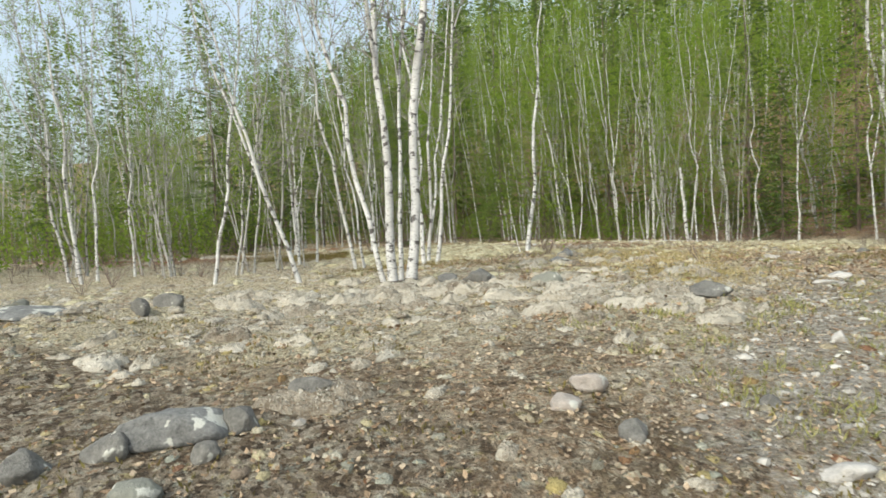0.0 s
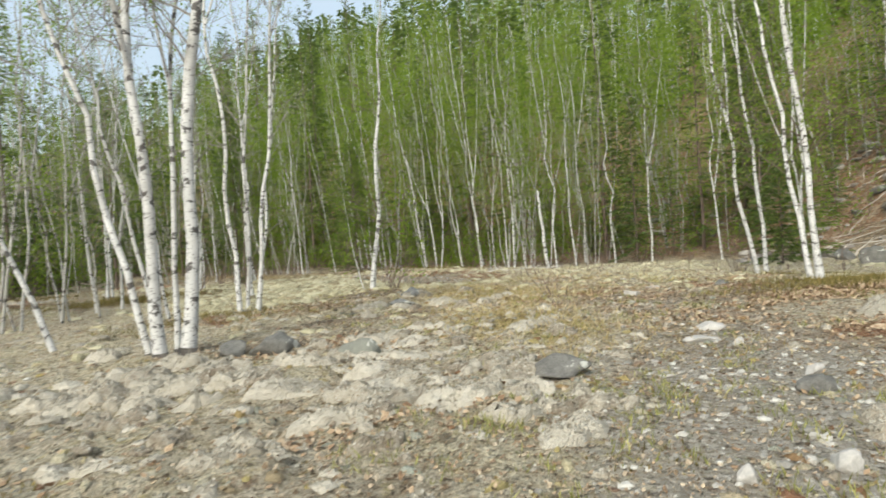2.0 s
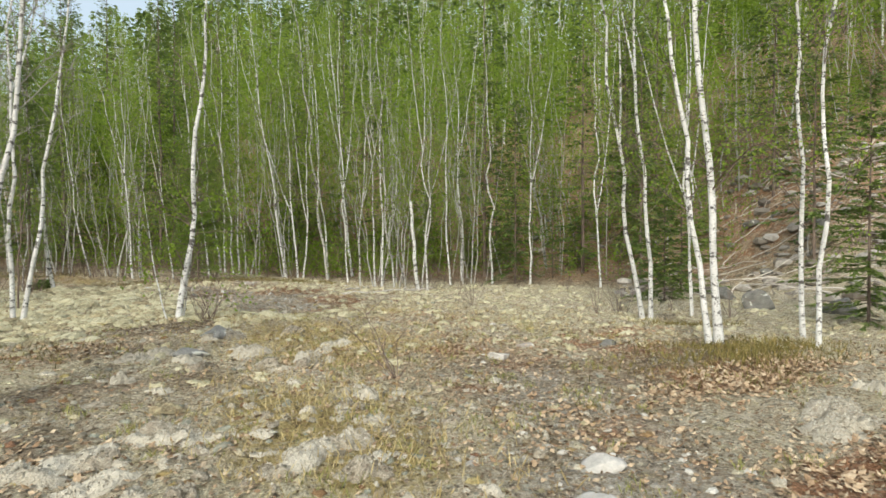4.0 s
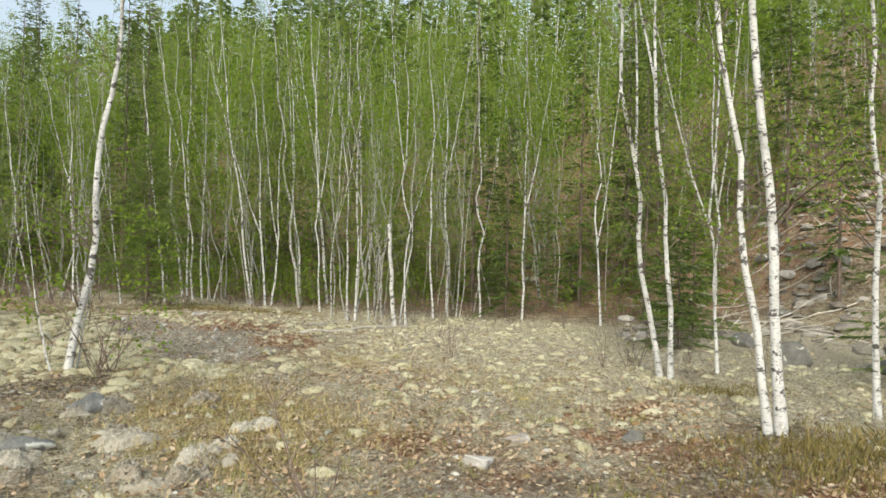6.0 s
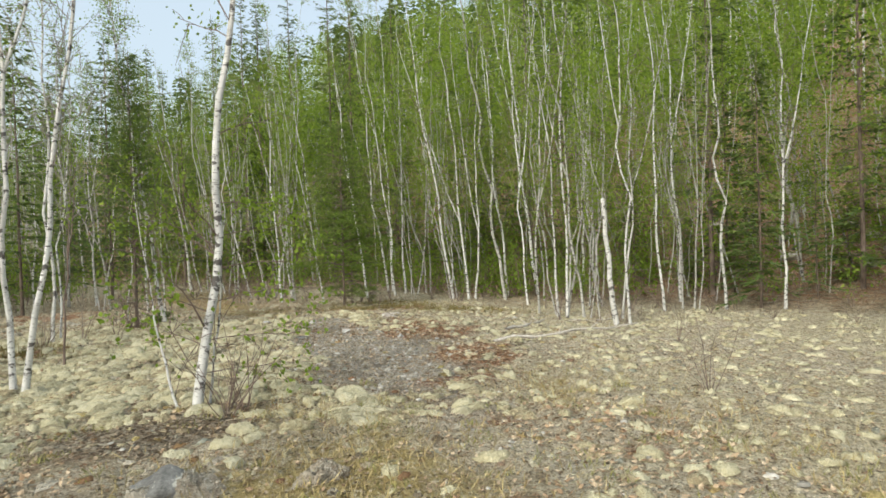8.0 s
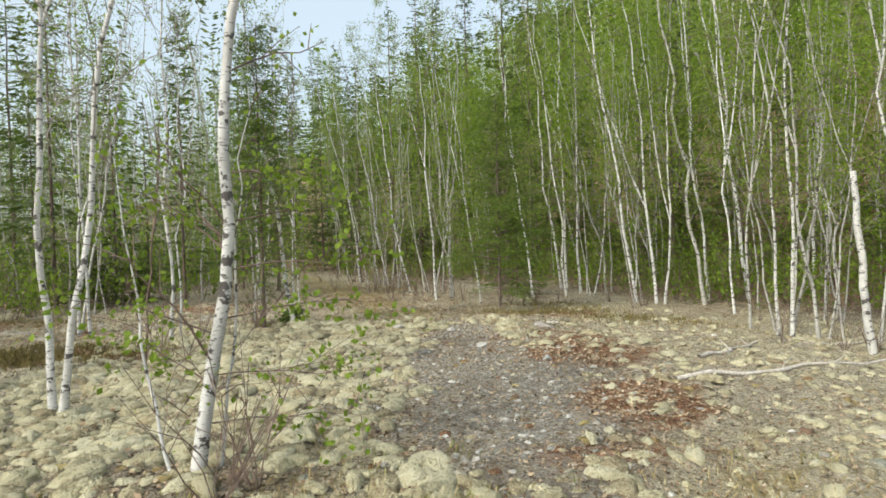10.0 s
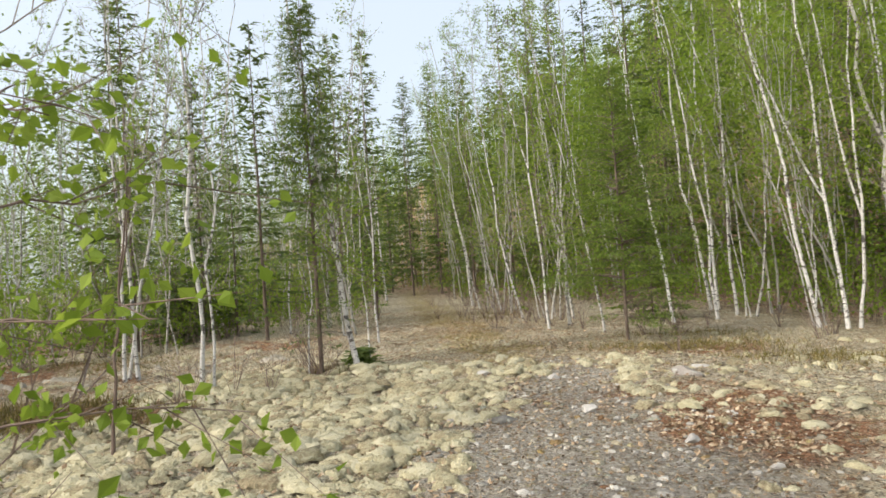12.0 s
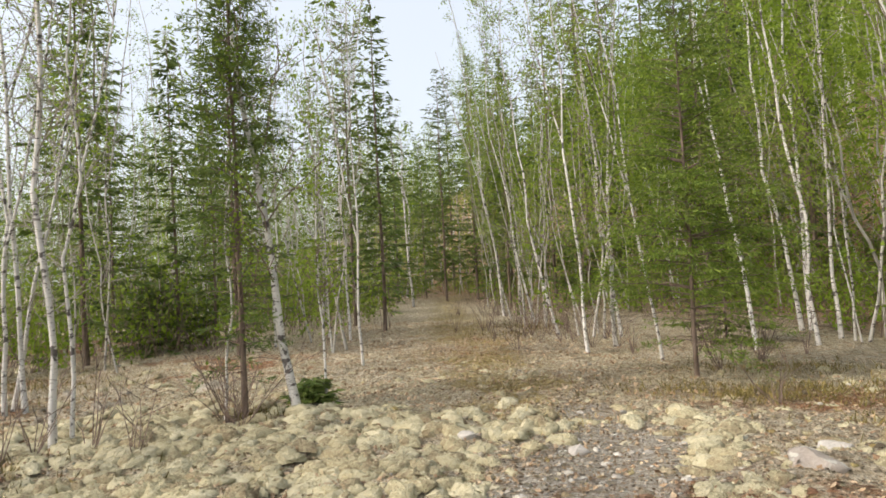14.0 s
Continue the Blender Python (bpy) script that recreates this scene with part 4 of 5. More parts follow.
# low young spruces in the undergrowth
for x, y, _ in front_spots(16) + slope_spots(34, -12, 18) + west_spots(16):
    ob = copy_thing(firs[int(rng.integers(1, 3))], Matrix())
    tagged(stand(ob, x, y, rng.uniform(0, 360), rng.uniform(0.22, 0.55)), "low young spruce in the undergrowth of the wood")

# the thicket between and behind them
thick = [birch_shapes(350 + k, rng.uniform(5.5, 11), rng.uniform(0.016, 0.034), (rng.normal(-0.05, 0.14), rng.normal(0, 0.1)), bow=1.5, wobble=0.07, clear=0.10, limbs=18, leaves=1150, leaf=0.085, loose=0.24, far=True, twigs=0, reach=1.05, sides=5) for k in range(8)]
thin_bare = [birch_shapes(360 + k, rng.uniform(6, 10), rng.uniform(0.014, 0.028), (rng.normal(-0.03, 0.1), rng.normal(0, 0.08)), bow=0.8, clear=0.2, limbs=20, leaves=700, leaf=0.042, twigs=1, far=True, reach=0.9, sides=5) for k in range(5)]
thicket = [Shape(), Shape(), Shape()]
for x, y, where in grown_spots(300, 0.3, 14) + slope_spots(45) + slope_spots(115, 8, 42) + gate_spots(45):
    a, sc = rng.uniform(-0.7, 0.7), rng.uniform(0.85, 1.2) if where == 1 else rng.uniform(0.65, 0.95)
    spin = np.array(((math.cos(a), math.sin(a), 0), (-math.sin(a), math.cos(a), 0), (0, 0, 1))) * sc
    for to, piece in zip(thicket, thick[int(rng.integers(8))] if where == 1 else thin_bare[int(rng.integers(5))]):
        if to is thicket[1] and where == 1:
            continue      # the fine limbs are lost behind the leaves there
        to.put(np.concatenate(piece.v) @ spin + np.array((x, y, float(land(x, y)))), np.concatenate(piece.q) if piece.q else None, np.concatenate(piece.t) if piece.t else None)
brush_wood, brush_leaf = Shape(), Shape()
for x, y, where in grown_spots(1350, 0.08, 9) + slope_spots(300) + slope_spots(750, -10, 20) + slope_spots(450, 18, 42) + west_spots(900) + gate_spots(420) + front_spots(650):
    s, u = 0.79 * x + 0.61 * y, 0.79 * y - 0.61 * x
    if -5 < u < 9 and s < 33.5 and rng.random() < 0.72:
        continue      # the stony ground at the hill's foot is nearly bare
    h, n = rng.uniform(0.4, 1.9) * (1.3 if where == 2 else 1.0), 2
    base = np.array((x, y, float(land(x, y)) - 0.05))
    tips = []
    for _ in range(n):
        tip = np.array((rng.normal(0, 0.3), rng.normal(0, 0.3), 1)) * h * rng.uniform(0.6, 1.1)
        s = np.linspace(0, 1, 4)[:, None]
        line = base + tip * s + rng.normal(0, 0.04, (4, 3)) * s
        brush_wood.tube(line, np.linspace(0.008, 0.003, 4), 3)
        tips.append(line[1:])
    tips = np.concatenate(tips)
    m = 46 if rng.random() < 0.8 else 6
    scatter_leaves(brush_leaf, rng, tips[rng.integers(0, len(tips), m)] + rng.normal(0, 0.12, (m, 3)), 0.085, far=True)
wood = new("birch_thicket")
tagged(wood, "dense thicket of thin birches and leafy brush", "woods", kind="stuff")
for key, shape, mat in (("trunks", thicket[0], M_THICKET_BARK), ("branchwork", thicket[1], M_PALE_TWIG), ("leaves", thicket[2], M_LEAF), ("brush_stems", brush_wood, M_TWIG), ("brush_leaves", brush_leaf, M_LEAF)):
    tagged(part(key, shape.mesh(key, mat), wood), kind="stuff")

# far woods that close the hill and the plain
far_leaf, far_trunk, far_fir = Shape(), Shape(), Shape()
for _ in range(900):
    plain = rng.random() > 0.74
    if not plain:
        s, u = 50 + 45 * rng.random() ** 1.2, rng.uniform(-45, 75)
        x, y = 0.79 * s - 0.61 * u, 0.61 * s + 0.79 * u
    else:
        x, y = rng.uniform(-60, 0), rng.uniform(30, 100)
        if abs(x + 3 + 0.25 * (y - 50)) < 2.0 and y < 75 or x > -4 and y < 56:
            continue
    z, h = float(land(x, y)), rng.uniform(9.5, 13.5)
    far_trunk.tube(np.array(((x, y, z - 0.1), (x + rng.normal(0, 0.3), y, z + h * 0.5), (x + rng.normal(0, 0.5), y, z + h * 0.95))), (0.08, 0.06, 0.02), 4)
    if rng.random() < (0.5 if plain else 0.38):
        n = 420 if plain else 240
        k = rng.random(n) ** 1.3
        a = rng.uniform(0, 6.28, n)
        rr = 1.9 * (1 - k) * rng.uniform(0.2, 1, n) + 0.1
        c = np.column_stack((x + rr * np.cos(a), y + rr * np.sin(a), z + 1 + k * (h * 1.1 - 1)))
        d = unit(np.column_stack((np.cos(a), np.sin(a), np.full(n, -0.3))))
        far_fir.blades(c, d, unit(np.cross(d, rng.normal(0, 1, (n, 3)))), np.full(n, 0.36 if plain else 0.7), np.full(n, 0.13 if plain else 0.3))
    else:
        n = 500 if plain else 520
        k = rng.random(n)
        rr = 1.6 * np.sqrt(rng.random(n)) * np.sin(np.pi * (0.12 + 0.8 * k))
        a = rng.uniform(0, 6.28, n)
        c = np.column_stack((x + rr * np.cos(a), y + rr * np.sin(a), z + h * (0.22 + 0.8 * k)))
        scatter_leaves(far_leaf, rng, c, 0.14 if plain else 0.155, far=True)
woods = new("far_woods")
tagged(woods, "dense spring woods of birch and spruce on the hillside", "woods", kind="stuff")
tagged(part("trunks", far_trunk.mesh("trunks", M_BARK), woods), kind="stuff")
tagged(part("leaves", far_leaf.mesh("leaves", M_LEAF), woods), kind="stuff")
tagged(part("needles", far_fir.mesh("needles", M_NEEDLE), woods), kind="stuff")


# ---- ground cover that nobody could count ----
def sow(count, key, lo, area=(-4.5, 14.5, 2.2, 24.0), least=0.25, sharp=1.0):
    """Random places on the ground where the cover of that number is present."""
    x0, x1, y0, y1 = area
    x, y = rng.uniform(x0, x1, count * lo), rng.uniform(y0, y1, count * lo)
    w = shares(x, y)[key] if key is not None else np.full(len(x), 1.0)
    ok = rng.random(len(x)) < np.clip((w - least) / (1 - least), 0, 1) ** sharp
    x, y = x[ok][:count], y[ok][:count]
    return x, y, top(x, y)


def domes(shape, tips, xs, ys, zs, sizes, flat=0.4, fuzz=14, fine=0.014, m=9):
    """Low uneven cushions; their small frayed tips go into a shape of their own."""
    ring = np.arange(m) * (2 * np.pi / m)
    for x, y, z, r in zip(xs, ys, zs, sizes):
        rows = []
        squash, turn = rng.uniform(0.55, 1.0), rng.uniform(0, 6.28)
        out = 1 + 0.25 * np.sin(ring * 2 + rng.uniform(0, 6.28)) + 0.18 * np.sin(ring * 3 + rng.uniform(0, 6.28))
        for q, hgt in ((1.0, -0.4), (0.93, 0.2), (0.68, 0.7), (0.32, 0.93)):
            rr = r * q * out * (1 + rng.normal(0, 0.14, m))
            px, py = rr * np.cos(ring), rr * np.sin(ring) * squash
            rows.append(np.column_stack((x + px * math.cos(turn) - py * math.sin(turn), y + px * math.sin(turn) + py * math.cos(turn), z + r * flat * (hgt + rng.normal(0, 0.19, m)))))
        v = np.concatenate(rows + [np.array([[x, y, z + r * flat * rng.uniform(0.8, 1.1)]])])
        j, k = np.arange(m), (np.arange(m) + 1) % m
        q = np.concatenate([np.column_stack((i * m + j, i * m + k, i * m + m + k, i * m + m + j)) for i in range(3)])
        t = np.column_stack((3 * m + j, 3 * m + k, np.full(m, 4 * m)))
        shape.put(v, q, t)
        n = int(fuzz * (r / 0.1) ** 1.5) + 3
        c1, c2 = v[rng.integers(m, 4 * m + 1, n)], v[rng.integers(m, 4 * m + 1, n)]
        f = rng.uniform(0, 0.45, (n, 1))
        c = c1 * (1 - f) + c2 * f
        d = unit((c - np.array((x, y, z - r * 0.8))) + rng.normal(0, 0.45 * r, (n, 3)))
        ln = fine * rng.uniform(0.6, 1.5, n)
        tips.blades(c - d * 0.004, d, unit(np.cross(d, rng.normal(0, 1, (n, 3)))), ln, ln * 1.1)


def stuff(name, shape, material, label, category, smooth=False):
    return tagged(new(name, shape.mesh(name, material, smooth)), label, category, kind="stuff")


cushions, tips = Shape(), Shape()
for count, area, small, large in ((3700, (1.8, 8.0, 12.4, 20.8), 0.03, 0.145), (900, (-4.5, 14.5, 8.5, 24.0), 0.03, 0.12)):
    x, y, z = sow(count, 1, 9, area, 0.30, 0.7)
    domes(cushions, tips, x, y, z, small + (large - small) * rng.random(len(x)) ** 1.5, 0.40, 16, 0.013)
x, y, z = sow(2800, 1, 5, (7.8, 17.5, 7.2, 21.5), 0.30, 0.6)
domes(cushions, tips, x, y, z, 0.025 + 0.075 * rng.random(len(x)) ** 2.2, 0.42, 4, 0.012, 6)
stuff("lichen_cushions", cushions, M_LICHEN, "pale yellow-grey reindeer lichen cushions on the ground", "lichen", True)
stuff("lichen_tips", tips, M_LICHEN_TIP, "frayed pale tips of the reindeer lichen", "lichen")
grey, tips = Shape(), Shape()
x, y, z = sow(700, 1, 14, (-4.0, 6.0, 4.2, 13.0), 0.2)
domes(grey, tips, x, y, z, 0.03 + 0.08 * rng.random(len(x)) ** 1.5, 0.24, 40)


def mat_of_lichen(cx, cy, radius):
    """A frizzy mat: one low swelling of many small heads, with a ragged outline and frayed tips."""
    m, rows = 26, 9
    a = np.arange(m) * (2 * np.pi / m)
    edge = 1 + 0.22 * np.sin(2 * a + rng.uniform(0, 6.28)) + 0.16 * np.sin(3 * a + rng.uniform(0, 6.28)) + 0.10 * np.sin(7 * a + rng.uniform(0, 6.28))
    r = np.linspace(1.0, 0.06, rows)[:, None]
    turn = rng.uniform(-0.5, 0.5)
    px, py = radius * 1.25 * r * (edge * np.cos(a))[None], radius * 0.8 * r * (edge * np.sin(a))[None]
    x = (cx + px * math.cos(turn) - py * math.sin(turn)).ravel() + rng.normal(0, 0.006, m * rows)
    y = (cy + px * math.sin(turn) + py * math.cos(turn)).ravel() + rng.normal(0, 0.006, m * rows)
    rise = np.repeat(np.sqrt(np.maximum(0.0, 1 - r[:, 0] ** 2.5)), m)
    heads = 0.7 * lump(x, y, 0.05, 51) + 0.9 * np.sqrt(np.abs(2 * lump(x, y, 0.10, 52) - 1)) + 0.8 * lump(x, y, 0.2, 53)
    z = top(x, y) - 0.03 + rise * 0.09 * radius + (0.012 + 0.05 * rise) * heads
    v = np.column_stack((x, y, z))
    j, k = np.arange(m), (np.arange(m) + 1) % m
    quads_here = np.concatenate([np.column_stack((i * m + j, i * m + k, i * m + m + k, i * m + m + j)) for i in range(rows - 1)])
    grey.put(np.concatenate((v, [v[-m:].mean(0)])), quads_here, np.column_stack(((rows - 1) * m + j, (rows - 1) * m + k, np.full(m, rows * m))))
    n = int(3200 * radius ** 1.5)
    i0 = rng.integers(m, m * (rows - 1), n)
    f = rng.random((n, 1))
    c = v[i0] * (1 - f) + v[np.minimum(i0 + rng.choice((1, m), n), m * rows - 1)] * f
    d = unit(rng.normal(0, 0.7, (n, 3)) + np.array((0, 0, 1.0)))
    ln = rng.uniform(0.010, 0.024, n)
    tips.blades(c - d * 0.005, d, unit(np.cross(d, rng.normal(0, 1, (n, 3)))), ln, ln * 0.9)


for cx, cy, rx, ry, n in ((3.2, 5.75, 0.7, 0.3, 16), (2.3, 6.3, 0.9, 0.5, 24), (4.0, 6.9, 0.8, 0.7, 14), (3.3, 5.0, 0.6, 0.3, 7), (7.9, 5.6, 0.6, 0.25, 9), (1.6, 6.6, 0.8, 0.5, 16), (3.9, 8.2, 0.8, 0.8, 7), (5.3, 9.7, 0.7, 0.7, 7), (4.9, 10.6, 0.5, 0.7, 8), (0.8, 6.9, 1.4, 0.8, 14), (-0.8, 8.0, 1.6, 0.8, 12), (0.8, 20.6, 1.4, 0.8, 9), (-1.5, 19.8, 1.6, 0.8, 7), (4.6, 3.85, 0.2, 0.12, 2), (6.3, 10.6, 0.9, 1.2, 6), (-0.6, 4.9, 1.2, 0.5, 4), (1.4, 4.9, 1.2, 0.6, 9), (3.0, 5.35, 0.5, 0.2, 5), (2.5, 7.0, 0.6, 0.3, 5)):
    for _ in range(n):
        mat_of_lichen(cx + rng.normal(0, rx * 0.7), cy + rng.normal(0, ry * 0.7), 0.06 + 0.15 * rng.random() ** 1.4)
x, y, z = sow(1900, None, 1, (-3.5, 6.8, 2.0, 8.2))
near = shares(x, y)
ok = rng.random(len(x)) < (0.2 + 0.8 * lump(x, y, 0.8, 31)) * (1 - 0.85 * near[4]) * (1 - np.clip(1.6 * near[0], 0, 1)) * (0.35 + 0.65 * sig((y - 4.2) / 0.4))
x, y, z = x[ok], y[ok], z[ok]
domes(grey, tips, x, y, z, 0.02 + 0.06 * rng.random(len(x)) ** 1.8, 0.45, 26, 0.014, 6)
moss, moss_tips = Shape(), Shape()
for count, area, small, large in ((3600, (-3.0, 6.5, 2.0, 9.0), 0.014, 0.055), (3400, (2.5, 10.8, 6.5, 21.0), 0.016, 0.06)):
    x, y, z = sow(count, None, 1, area)
    domes(moss, moss_tips, x, y, z - 0.004, small + (large - small) * rng.random(len(x)) ** 2, 0.42, 3, 0.014, 5)
stuff("moss_clumps", moss, M_MOSS, "small mixed clumps of yellow, rusty and grey moss", "moss", True)
stuff("moss_tips", moss_tips, M_MOSS, "frayed tips of the mixed moss clumps", "moss")
stuff("grey_lichen_cushions", grey, M_LICHEN_GREY, "greyish white lichen cushions between dry leaves", "lichen", True)
stuff("grey_lichen_tips", tips, M_GREY_TIP, "frayed whitish tips of the grey lichen", "lichen")

leaves = Shape()
x, y, z = sow(26000, None, 1, (-3.5, 13.5, 1.0, 25.0))
a = rng.uniform(0, 6.28, len(x))
d = unit(np.column_stack((np.cos(a), np.sin(a), rng.normal(0.1, 0.3, len(x)))))
ln = 0.02 + 0.035 * rng.random(len(x)) ** 1.4
leaves.blades(np.column_stack((x, y, z + 0.012)), d, unit(np.cross(d, np.column_stack((rng.normal(0, 0.4, len(x)), rng.normal(0, 0.4, len(x)), np.ones(len(x)))))), ln, ln * 0.6)
stuff("dry_leaves", leaves, M_DRY_LEAF, "brown dry fallen leaves scattered on the ground", "leaves")

drift = Shape()
n = 13000
x, y = rng.normal(5.0, 2.6, n), rng.uniform(17.5, 31.0, n)
x = x - 0.25 * np.maximum(0, y - 22)
for cx, cy, rx, ry, count in ((8.6, 6.6, 1.3, 0.4, 2600), (7.7, 9.2, 0.8, 1.3, 1100), (8.4, 11.4, 0.7, 0.9, 700), (6.2, 6.5, 0.7, 0.8, 600), (3.0, 7.6, 1.2, 0.6, 900), (2.6, 5.0, 1.0, 0.5, 700), (7.0, 5.2, 0.8, 0.4, 700), (9.8, 9.0, 1.0, 0.5, 600), (8.4, 15.0, 0.5, 0.6, 350), (8.4, 17.4, 0.7, 0.9, 450), (4.4, 15.6, 1.3, 2.0, 900), (5.9, 16.5, 0.5, 1.6, 500), (5.8, 9.4, 1.0, 1.4, 900), (3.8, 11.8, 0.8, 0.5, 500), (1.2, 20.0, 1.6, 1.2, 900), (0.5, 3.6, 2.2, 1.2, 1500), (3.0, 3.6, 1.2, 0.8, 700)):
    x, y = np.append(x, cx + rng.normal(0, rx * 0.6, count)), np.append(y, cy + rng.normal(0, ry * 0.6, count))
n = len(x)
a = rng.uniform(0, 6.28, n)
d = unit(np.column_stack((np.cos(a), np.sin(a), rng.normal(0.15, 0.35, n))))
ln = np.where(y < 5, 0.45, 1.0) * rng.uniform(0.025, 0.065, n)
drift.blades(np.column_stack((x, y, top(x, y) + 0.012)), d, unit(np.cross(d, np.column_stack((rng.normal(0, 0.5, n), rng.normal(0, 0.5, n), np.ones(n))))), ln, ln * 0.65)
stuff("dry_leaf_drift", drift, M_DRY_LEAF, "pale orange-brown fallen leaves on the clearing and the trail", "leaves")

flakes = Shape()
line = np.array(TRACK)[:, :2] + np.array((-0.7, 0.2))
k = rng.integers(0, len(line) - 1, 120000)
f = rng.random((len(k), 1))
spot = line[k] * (1 - f) + line[k + 1] * f + rng.normal(0, 1.9, (len(k), 2))
x, y = np.concatenate((spot[:, 0], rng.uniform(8, 17, 26000))), np.concatenate((spot[:, 1], rng.uniform(5.5, 22, 26000)))
cover_here = shares(x, y)
keep = rng.random(len(x)) > np.maximum(0.4 * cover_here[1], 0.6 * cover_here[0])
x, y = x[keep], y[keep]
n = len(x)
a = rng.uniform(0, 6.28, n)
d = unit(np.column_stack((np.cos(a), np.sin(a), rng.normal(0.1, 0.45, n))))
ln = 0.010 + 0.028 * rng.random(n) ** 1.6
flakes.blades(np.column_stack((x, y, top(x, y) + 0.006)), d, unit(np.cross(d, np.column_stack((rng.normal(0, 0.5, n), rng.normal(0, 0.5, n), np.ones(n))))), ln, ln * 0.8)
stuff("litter_flakes", flakes, M_FLAKE, "fine brown and beige litter on the forest floor", "litter")

straw = Shape()
for count, area, least in ((9500, (3.0, 10.5, 4.5, 16.0), 0.15), (6000, (-1.0, 8.0, 20.0, 33.0), 0.2)):
    x, y, z = sow(count, 2, 6, area, least)
    n = len(x)
    d = unit(np.column_stack((rng.normal(0, 0.55, n), rng.normal(0, 0.55, n), np.ones(n))))
    straw.blades(np.column_stack((x, y, z - 0.01)), d, unit(np.cross(d, rng.normal(0, 1, (n, 3)))), rng.uniform(0.04, 0.15, n), np.full(n, 0.007))
stuff("dry_grass", straw, M_STRAW, "short yellow dry grass beside the gravel", "grass")

tufts = Shape()
x, y = np.append(rng.uniform(3.4, 9.4, 260), rng.uniform(2.2, 5.0, 130)), np.append(rng.uniform(3.2, 14.0, 260), rng.uniform(2.0, 5.2, 130))
for cx, cy in zip(x, y):
    n = 22
    px, py = cx + rng.normal(0, 0.06, n), cy + rng.normal(0, 0.06, n)
    d = unit(np.column_stack((rng.normal(0, 0.5, n), rng.normal(0, 0.5, n), np.ones(n))))
    tufts.blades(np.column_stack((px, py, top(px, py) - 0.01)), d, unit(np.cross(d, rng.normal(0, 1, (n, 3)))), rng.uniform(0.03, 0.09, n), np.full(n, 0.007))
stuff("grass_tufts", tufts, M_GREEN_GRASS, "sparse yellow-green grass tufts on the gravel", "grass")

heath = Shape()
for cx, cy, rx, ry, n in ((9.7, 7.35, 1.5, 0.7, 3000), (8.6, 21.9, 1.4, 0.6, 1500), (10.2, 20.6, 1.3, 0.7, 1300), (1.0, 18.2, 1.9, 0.7, 5000), (2.2, 11.6, 1.5, 0.5, 900), (9.0, 23.6, 1.2, 0.5, 700), (-1.0, 21.8, 2.0, 1.0, 1200), (12.0, 9.6, 1.1, 0.4, 800), (4.9, 29.0, 1.0, 2.0, 1200), (5.4, 33.0, 1.5, 1.5, 900), (3.75, 20.4, 0.3, 0.25, 250)) + tuple((rng.uniform(-2.5, 5.5), rng.uniform(2.2, 6.5), rng.uniform(0.12, 0.4), rng.uniform(0.1, 0.3), 70) for _ in range(40)):
    x, y = cx + rng.normal(0, rx * 0.55, n), cy + rng.normal(0, ry * 0.55, n)
    d = unit(np.column_stack((rng.normal(0, 0.5, n), rng.normal(0, 0.5, n), np.ones(n))))
    heath.blades(np.column_stack((x, y, top(x, y) - 0.01)), d, unit(np.cross(d, rng.normal(0, 1, (n, 3)))), rng.uniform(0.04, 0.14, n) * (0.4 if n == 70 else 1.0), rng.uniform(0.006, 0.014, n))
stuff("heath_shrubs", heath, M_HEATH, "low brown leafless heath shrubs", "shrub")

brush = Shape()
for cx, cy, spread, n in ((4.9, 29.2, 0.9, 9), (5.8, 27.3, 0.7, 8), (6.6, 25.9, 0.6, 7), (8.6, 24.6, 0.7, 7), (4.0, 32.5, 0.9, 8), (3.65, 20.2, 0.25, 5), (9.9, 23.4, 0.9, 8), (12.6, 18.6, 0.5, 6), (14.0, 20.6, 0.8, 7), (5.48, 13.25, 0.2, 3), (-1.5, 13.6, 1.0, 7), (2.9, 19.2, 0.3, 4), (13.2, 11.2, 0.6, 5), (16.5, 18.0, 0.8, 6), (6.0, 8.5, 0.05, 1), (9.4, 12.4, 0.3, 1), (12.0, 15.0, 0.4, 1)):
    for _ in range(n):
        x, y = cx + rng.normal(0, spread), cy + rng.normal(0, spread)
        base = np.array((x, y, float(land(x, y)) - 0.03))
        for _ in range(7):
            tip = np.array((rng.normal(0, 0.35), rng.normal(0, 0.35), 1)) * rng.uniform(0.25, 0.95)
            s = np.linspace(0, 1, 4)[:, None]
            line = base + tip * s + rng.normal(0, 0.035, (4, 3)) * s
            brush.tube(line, np.linspace(0.006, 0.002, 4), 3)
            side = line[2] + np.array((rng.normal(0, 0.15), rng.normal(0, 0.15), 0.16))
            brush.tube(np.stack((line[2], side)), (0.004, 0.0015), 3)
stuff("leafless_brush", brush, M_TWIG, "brown leafless twiggy brush along the trail", "shrub")

pebbles = Shape()
PHI = (1 + 5 ** 0.5) / 2
ICO = unit(np.array([(a, b * PHI, 0) for a in (-1, 1) for b in (-1, 1)] + [(0, a, b * PHI) for a in (-1, 1) for b in (-1, 1)] + [(a * PHI, 0, b) for a in (-1, 1) for b in (-1, 1)], float))
bm = bmesh.new()
for p in ICO:
    bm.verts.new(p)
bmesh.ops.convex_hull(bm, input=bm.verts)
bm.verts.index_update()
ICO = np.array([v.co[:] for v in bm.verts])
ICO_T = np.array([[v.index for v in f.verts] for f in bm.faces])
bm.free()


